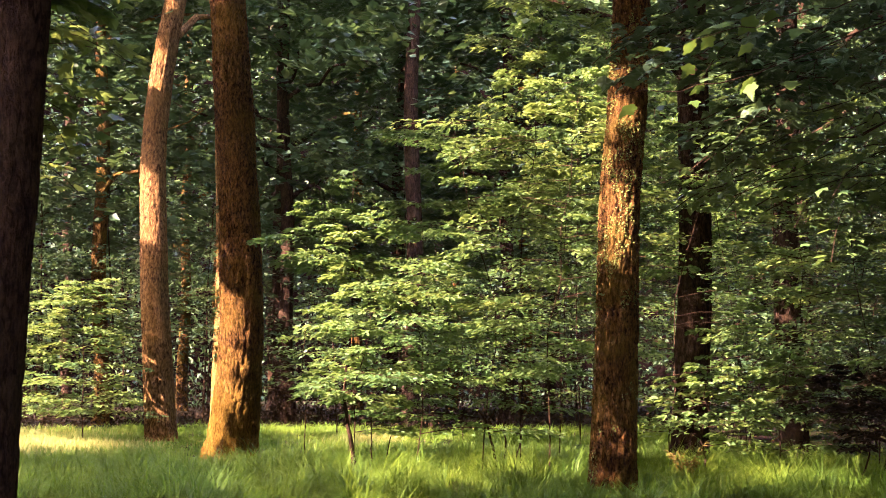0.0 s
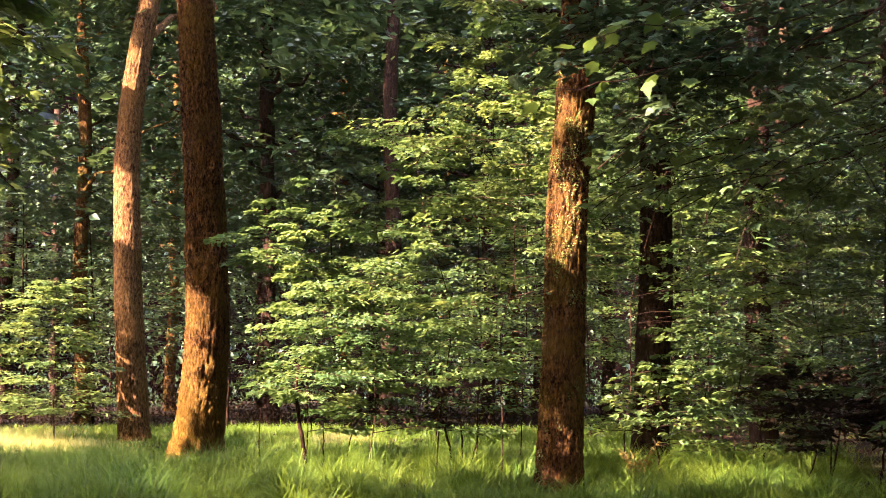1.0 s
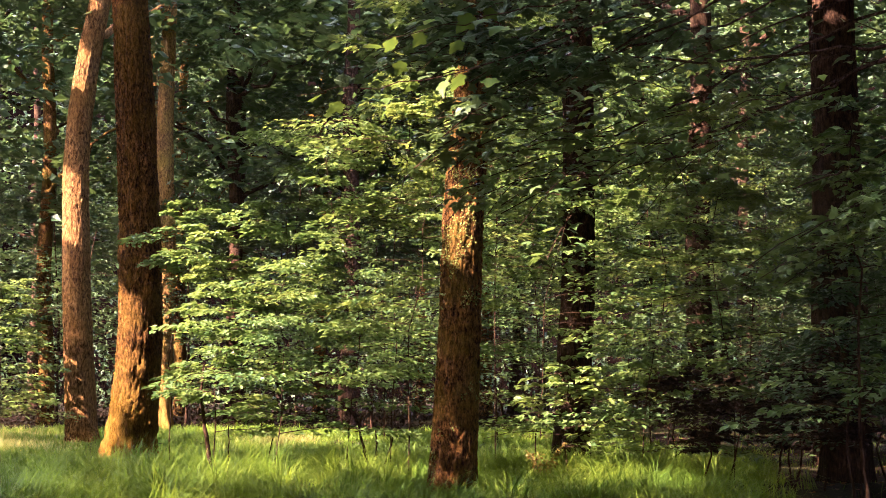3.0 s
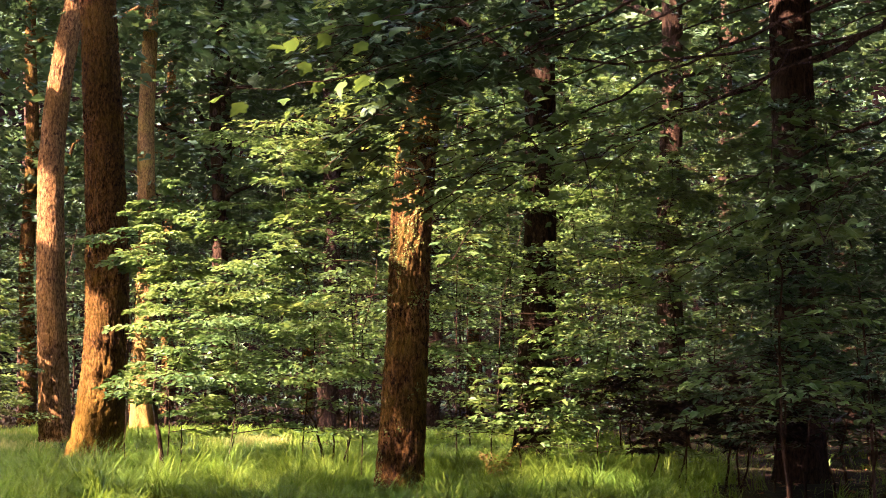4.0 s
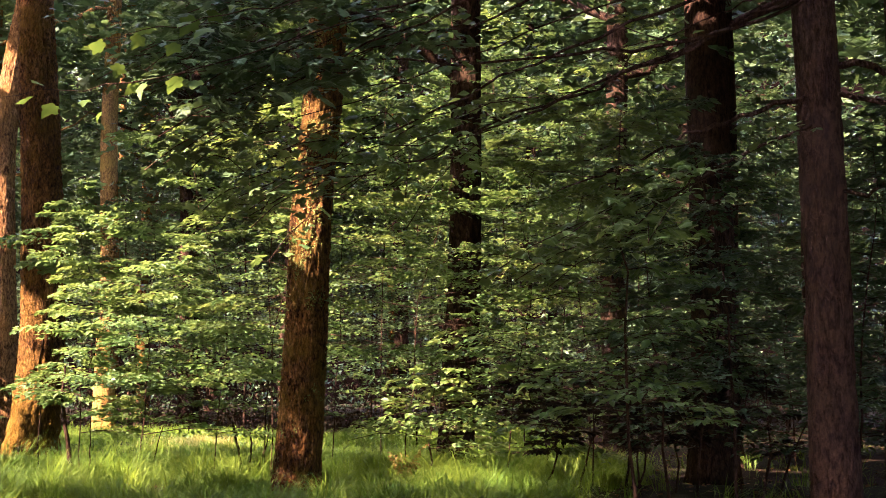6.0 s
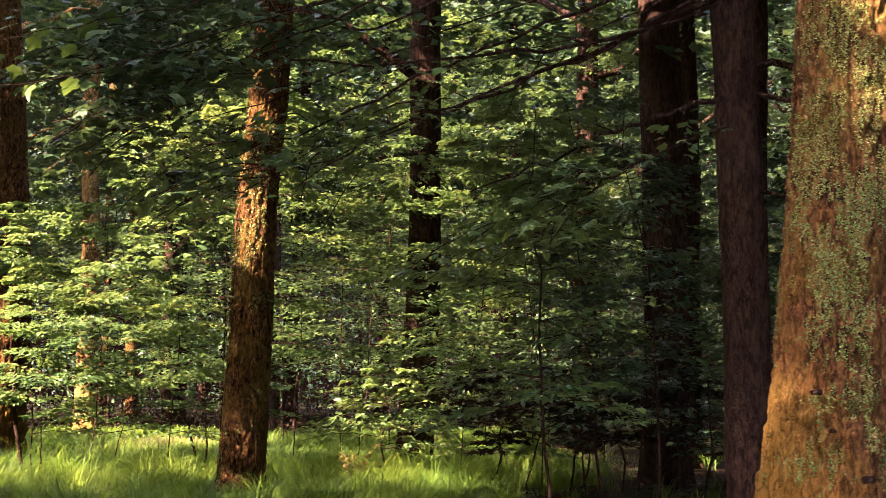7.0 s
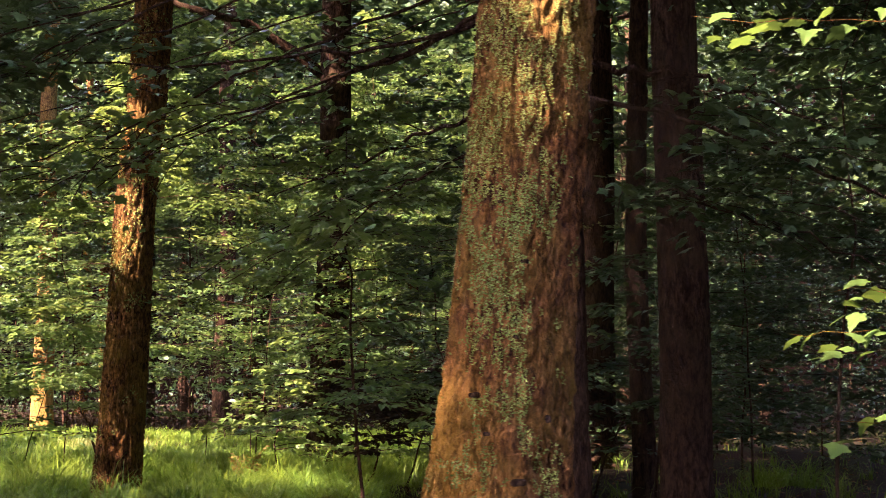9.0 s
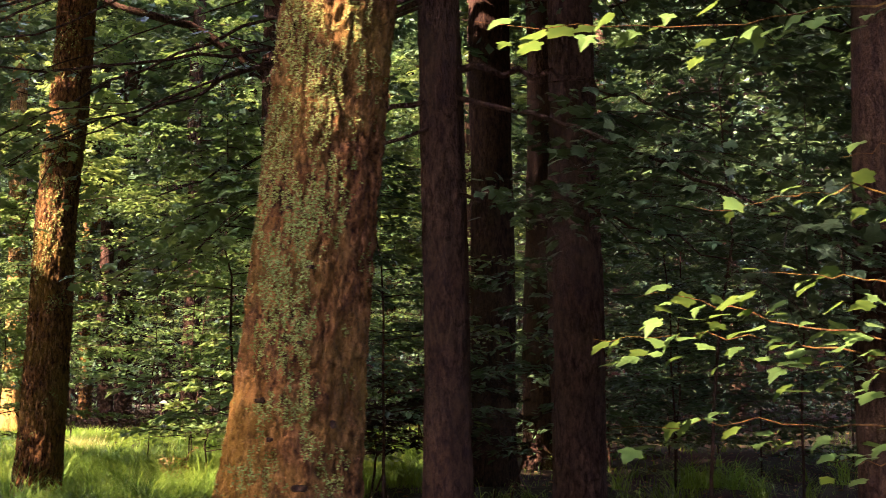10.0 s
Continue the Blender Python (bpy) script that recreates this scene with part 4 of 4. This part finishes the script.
for q, (pts, n_leaf, sz) in enumerate([
        ([(5.85, 9.45, 4.9), (4.0, 8.7, 4.2), (2.4, 7.7, 3.35), (1.75, 7.35, 3.1), (1.25, 7.2, 2.98)], 15, 0.12),
        ([(5.85, 9.45, 4.7), (3.8, 8.6, 3.9), (2.0, 7.6, 2.95), (1.4, 7.2, 2.72), (0.85, 7.05, 2.64)], 9, 0.10),
        ([(5.85, 9.45, 4.4), (4.0, 9.0, 3.6), (2.4, 8.6, 2.85), (1.4, 8.4, 2.70)], 7, 0.10),
        ([(5.85, 9.45, 4.1), (4.8, 8.9, 3.5), (3.6, 8.45, 3.05)], 10, 0.11)]):
    bough(shaded, pts, 0.008, n_leaf, sz, 70 + q, 0.28, only_end=0.6)

leafy_limb(shaded, [(5.85, 9.45, 4.8), (3.9, 8.4, 3.8), (2.8, 8.0, 3.2), (2.0, 7.9, 2.75)], 0.014, 22, 18, 0.085, 12, 0.7, LEAF_SHADED, first=12)

# maple sapling at the path's end, its boughs hanging into the view
mz = float(ground_z(8.3, 5.6))
maple = thing("maple_sapling", (8.3, 5.6, mz), "young maple with broad sunlit leaves on bent boughs", "sapling")
t = np.linspace(0, 1, 12)
mp_path = np.stack((0.15 * np.sin(t * 3), -0.1 * t, 3.4 * t), 1)
v, f = tubes(mp_path[None], (0.03 * (1.05 - 0.7 * t))[None], 8)
part("stem", mesh_of("stem", v, f, BARK_DARK_SHADE, True), maple, "thin brown stem")
boughs = [([(8.4, 5.6, 1.15), (7.9, 5.65, 1.32), (7.35, 5.7, 1.40), (7.05, 5.68, 1.50), (6.72, 5.67, 1.53)], 20, 0.12),
          ([(8.4, 5.6, 1.05), (7.7, 5.7, 1.28), (7.1, 5.7, 1.36), (6.52, 5.67, 1.35)], 20, 0.115),
          ([(8.4, 5.6, 1.35), (7.7, 5.6, 1.58), (7.1, 5.6, 1.62)], 10, 0.12),
          ([(8.4, 5.6, 1.0), (7.9, 5.65, 1.20), (7.3, 5.7, 1.24)], 14, 0.12),
          ([(8.4, 5.6, 0.75), (7.8, 5.65, 0.98), (7.1, 5.65, 1.00), (6.62, 5.6, 0.98)], 12, 0.115),
          ([(8.4, 5.6, 0.6), (7.9, 5.6, 0.86), (7.45, 5.6, 0.84)], 12, 0.125)]
boughs += [([(8.4, 5.55, 2.75), (7.6, 5.3, 2.66), (6.9, 5.15, 2.50), (6.05, 5.05, 2.52)], 22, 0.12),
          ([(8.4, 5.55, 2.2), (7.9, 5.4, 2.15), (7.5, 5.4, 2.05)], 6, 0.11),
          ([(8.4, 5.55, 1.8), (7.6, 5.5, 1.95), (6.95, 5.6, 1.86)], 7, 0.10)]
for q, (pts, n_leaf, sz) in enumerate(boughs):
    bough(maple, pts, 0.006, int(n_leaf * 1.4), sz * 0.85, 40 + q, 0.20, bark=BARK, only_end=0.35)

# lichen on the near trunk and, in small plates, on the tree in the grass
def bark_points(tree):
    tm = [c for c in tree.children if c.name.startswith("trunk")][0].data
    co, no = np.empty(len(tm.vertices) * 3, np.float32), np.empty(len(tm.vertices) * 3, np.float32)
    tm.vertices.foreach_get("co", co)
    tm.vertices.foreach_get("normal", no)
    return co.reshape(-1, 3), no.reshape(-1, 3)


def lichen(tree, co, no, chance, top, small, large, each=3):
    pick = np.repeat(np.nonzero((rng.uniform(0, 1, len(co)) < chance) & (co[:, 2] < top))[0], each)
    n = len(pick)
    way = np.cross(no[pick], rng.normal(0, 1, (n, 3))) + no[pick] * 0.55
    place = co[pick] - no[pick] * 0.001 + np.cross(no[pick], rng.normal(0, small * 0.7, (n, 3)))
    v, f = leaf_arrays(place, way, no[pick] + rng.normal(0, 0.3, (n, 3)), rng.uniform(small, large, n), DIAMOND)
    part("lichen", mesh_of("lichen", v, f, LICHEN), tree, "grey-green leafy lichen in patches", "stuff")


co, no = bark_points(centre_tree)
patch = vnoise(co[:, 0] * 5, co[:, 1] * 5, co[:, 2] * 3.0) * 0.5 + vnoise(co[:, 0] * 16, co[:, 1] * 16, co[:, 2] * 9) * 0.5
side = np.exp(-((np.arctan2(no[:, 1], no[:, 0]) + 2.1) / 0.9) ** 2) * np.interp(co[:, 2], (0.4, 1.8, 2.4, 4.6), (0.15, 0.5, 1, 1))
lichen(centre_tree, co, no, np.clip((patch - 0.62 + 0.16 * side) * 6, 0, 0.6), 5.0, 0.012, 0.030, 1)

co, no = bark_points(near)
patch = vnoise(co[:, 0] * 9, co[:, 1] * 9, co[:, 2] * 4.0) * 0.55 + vnoise(co[:, 0] * 30, co[:, 1] * 30, co[:, 2] * 17) * 0.45
theta = np.arctan2(no[:, 1], no[:, 0])
band = np.interp(co[:, 2], (0.2, 1.0, 1.5, 3.4), (-1.45, -1.55, -1.95, -1.85))
belt = np.exp(-((theta - band) / np.interp(co[:, 2], (0.5, 1.4, 2.4), (0.38, 0.62, 0.55))) ** 2)
rise = np.clip((co[:, 2] + 0.2) / 1.5, 0.35, 1)
lichen(near, co, no, np.clip((patch - 0.55 + 0.16 * belt * rise) * 14, 0, 1) * (belt > 0.12), 3.4, 0.005, 0.013)

# knots of the near trunk: raised discs, the hole's shade in their dark colour
def knot_mesh(width, tall):
    ring = np.linspace(0, 2 * math.pi, 15)[:-1]
    rows = [np.stack((width * q * np.cos(ring), np.full(14, d), tall * q * np.sin(ring) * (1 + 0.2 * np.cos(2 * ring))), 1) for q, d in ((1.3, 0.010), (1.05, 0.000), (0.75, -0.004), (0.4, -0.005), (0.06, -0.005))]
    i = (np.arange(4) * 14)[:, None] + np.arange(14)
    j = (np.arange(4) * 14)[:, None] + (np.arange(14) + 1) % 14
    return mesh_of("knot", np.concatenate(rows), np.stack((i, j, j + 14, i + 14), -1).reshape(-1, 4), BARK_DARK_SHADE, True)


tz = near.location.z
for kx, kz, width, tall in ((-0.145, 1.02, 0.020, 0.012), (-0.06, 0.90, 0.012, 0.009), (0.06, 0.72, 0.026, 0.014), (-0.02, 0.62, 0.014, 0.010), (0.02, 1.26, 0.011, 0.008), (0.17, 0.95, 0.010, 0.018), (0.0, 1.55, 0.013, 0.009), (-0.11, 1.78, 0.010, 0.007)):
    side = (np.abs(co[:, 0] - (0.085 * kz + kx)) < 0.02) & (np.abs(co[:, 2] - kz) < 0.015) & (co[:, 1] < 0)
    spot = co[side][np.argmin(co[side][:, 1])]
    face = no[side].mean(0)
    knot = part("knot", knot_mesh(width, tall), near, "small raised knot coloured dark as a hole")
    knot.matrix_basis = Matrix.Translation(spot) @ Matrix.Rotation(math.atan2(face[0], -face[1]), 4, "Z")

# ---- grass ----
rng = np.random.default_rng(21)


def blades(name, x, y, az, ln, bend, width, label, mat=GRASS, long=True):
    n = len(x)
    # grass stays short in the shade at the feet of the large trees
    for fx, fy, fr in ((1.6, 13.0, 1.1), (-3.1, 20.4, 1.3), (-5.4, 26.2, 1.2)):
        ln = ln * (1 - 0.62 * np.exp(-((x - fx) ** 2 + (y - fy) ** 2) / fr ** 2))
    out = np.stack((np.cos(az), np.sin(az), np.zeros(n)), 1)
    side = np.stack((-np.sin(az), np.cos(az), np.zeros(n)), 1)
    base = np.stack((x, y, ground_z(x, y) - 0.01), 1)
    rows, rows_of = [], ((0, 1.0), (0.35, 0.95), (0.7, 0.6), (1.0, 0.05)) if long else ((0, 1.0), (0.5, 0.85), (1.0, 0.05))
    for s, wd in rows_of:
        c = base + out * (ln * bend * s ** 1.8)[:, None] + np.array([0, 0, 1.0]) * (ln * (s - 0.62 * bend * s ** 2.4))[:, None]
        rows += [c + side * (width * wd / 2), c - side * (width * wd / 2)]
    v = np.stack(rows, 1).reshape(-1, 3)
    q = np.array([(0, 1, 3, 2), (2, 3, 5, 4), (4, 5, 7, 6)])[:len(rows_of) - 1]
    f = (q[None] + (np.arange(n) * len(rows))[:, None, None]).reshape(-1, 4)
    tagged(new(name, mesh_of(name, v, f, mat, True)), label, "grass", kind="stuff")


def sward(count, y0, y1):
    y = rng.uniform(y0, y1, count * 3)
    x = 2.9 + (y * 0.36 + 4.6) * rng.uniform(-1, 1, count * 3)
    keep = (vnoise(x * 1.3, y * 1.3, 2.2) + rng.uniform(0, 0.5, len(x)) > 0.55) & ((x < np.interp(y, (13, 16, 30), (3.6, 4.5, 5.4)) + 1.1 * vnoise(x * 0.8, y * 0.8, 6.6)) | (rng.uniform(0, 1, len(x)) < 0.03) | ((x - 8.8) ** 2 + (y - 15.8) ** 2 < 0.2) | ((x - 5.0) ** 2 + (y - 16.0) ** 2 < 0.35) | ((x - 5.1) ** 2 + (y - 18.0) ** 2 < 0.6))
    return x[keep][:count], y[keep][:count]


def lawn(count, y0, y1, width, length, label):
    x, y = sward(count, y0, y1)
    n = len(x)
    ln = length * (0.35 + 1.1 * vnoise(x * 2.2 + 3, y * 2.2, 5.1) * vnoise(x * 0.7, y * 0.7, 8.1) * 1.6) * rng.uniform(0.6, 1.3, n)
    blades("grass", x, y, rng.uniform(0, 2 * math.pi, n), ln, rng.uniform(0.3, 1.1, n), width, label, long=False)


def tufts(count, per, y0, y1, width, length, label):
    x, y = sward(count, y0, y1)
    n = len(x)
    lean_az = rng.uniform(0, 2 * math.pi, n)
    big = rng.uniform(0.55, 1.25, n)
    x, y, big, lean_az = (np.repeat(a, per) for a in (x, y, big, lean_az))
    x, y = x + rng.normal(0, 0.05, len(x)), y + rng.normal(0, 0.05, len(x))
    blades("grass", x, y, lean_az + rng.normal(0, 0.9, len(x)), length * big * rng.uniform(0.6, 1.15, len(x)), rng.uniform(0.5, 1.35, len(x)), width, label)


lawn(56000, 11.0, 20.0, 0.0055, 0.24, "soft green grass on the forest floor")
lawn(52000, 20.0, 34.0, 0.009, 0.22, "sunlit meadow grass between the trees")
tufts(1900, 22, 11.0, 19.0, 0.0075, 0.52, "long arching grass tufts")
tufts(420, 34, 11.5, 17.0, 0.008, 0.70, "tall arching tufts of bright grass")
tufts(1300, 12, 19.0, 33.0, 0.014, 0.38, "arching grass tufts further off")

lawn(7000, 1.5, 11.0, 0.006, 0.16, "short thin grass on the shaded ground")

# grass of the sunny patches, its sunlight put into a pale colour
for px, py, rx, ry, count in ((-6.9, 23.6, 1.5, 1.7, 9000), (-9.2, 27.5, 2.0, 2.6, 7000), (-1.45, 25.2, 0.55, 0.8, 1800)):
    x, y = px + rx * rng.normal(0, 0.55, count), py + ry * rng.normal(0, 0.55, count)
    blades("grass", x, y, rng.uniform(0, 2 * math.pi, count), rng.uniform(0.16, 0.40, count), rng.uniform(0.3, 1.0, count), 0.009, "pale grass coloured as a sunlit patch", SUNLIT_GRASS, False)

# fallen leaves on the bare ground
n = 9000
y = rng.uniform(-4, 34, n)
x = 2 + (10 + 0.3 * np.clip(y, 0, 40)) * rng.uniform(-1, 1, n)
pos = np.stack((x, y, ground_z(x, y) + rng.uniform(0.006, 0.02, n)), 1)
way = np.stack((rng.normal(0, 1, n), rng.normal(0, 1, n), rng.normal(0, 0.15, n)), 1)
v, f = leaf_arrays(pos, way, rng.normal(0, 0.2, (n, 3)) + (0, 0, 1.0), rng.uniform(0.04, 0.09, n), OVAL)
tagged(new("leaf_litter", mesh_of("leaf_litter", v, f, LITTER)), "dry brown fallen leaves on the soil", "leaves", kind="stuff")

# low brush where the grass ends, coloured near black as the shade there
n = 44000
y = 35.2 + 14 * rng.uniform(0, 1, n) ** 1.5
x = 2.5 + (y * 0.36 + 5) * rng.uniform(-1, 1, n)
z = ground_z(x, y) + rng.uniform(0.02, 1.0, n) ** 1.2 * (0.5 + 2.3 * vnoise(x * 0.7, y * 0.7, 4.4))
pos = np.stack((x, y, z), 1)
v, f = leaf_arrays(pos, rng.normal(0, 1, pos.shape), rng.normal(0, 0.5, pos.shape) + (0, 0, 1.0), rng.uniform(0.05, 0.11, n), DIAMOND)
tagged(new("brush", mesh_of("brush", v, f, BRUSH_SHADE)), "low dark brush coloured as the shade under the distant trees", "undergrowth", kind="stuff")

# ---- distant wood that closes the view all round; shade is the backdrop's colour ----
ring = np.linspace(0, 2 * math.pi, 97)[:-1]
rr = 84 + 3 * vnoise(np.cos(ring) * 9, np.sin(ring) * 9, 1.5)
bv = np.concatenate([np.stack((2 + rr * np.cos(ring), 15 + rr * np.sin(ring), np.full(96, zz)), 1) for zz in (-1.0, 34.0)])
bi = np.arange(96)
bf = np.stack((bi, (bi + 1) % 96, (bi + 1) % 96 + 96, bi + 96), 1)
tagged(new("backdrop", mesh_of("backdrop", bv, bf, WOOD_SHADE)), "near-black backdrop coloured as the shade of the distant wood", "forest", kind="structure")
n = 56000
a = rng.uniform(0.22 * math.pi, 0.78 * math.pi, n)
rad = rng.uniform(66, 80, n)
pos = np.stack((2 + rad * np.cos(a), 15 - 12 + rad * np.sin(a), 0.2 + 29 * rng.uniform(0, 1, n) ** 1.5), 1)
clump = vnoise(pos[:, 0] * 0.5, pos[:, 1] * 0.5, pos[:, 2] * 0.7) > 0.38
pos = pos[clump]
v, f = leaf_arrays(pos, rng.normal(0, 1, pos.shape), rng.normal(0, 0.6, pos.shape) + (0, 0, 1.0), rng.uniform(0.3, 0.55, len(pos)), DIAMOND)
tagged(new("far_wood", mesh_of("far_wood", v, f, LEAF_SHADED)), "dense dark foliage of the distant wood", "forest", kind="stuff")
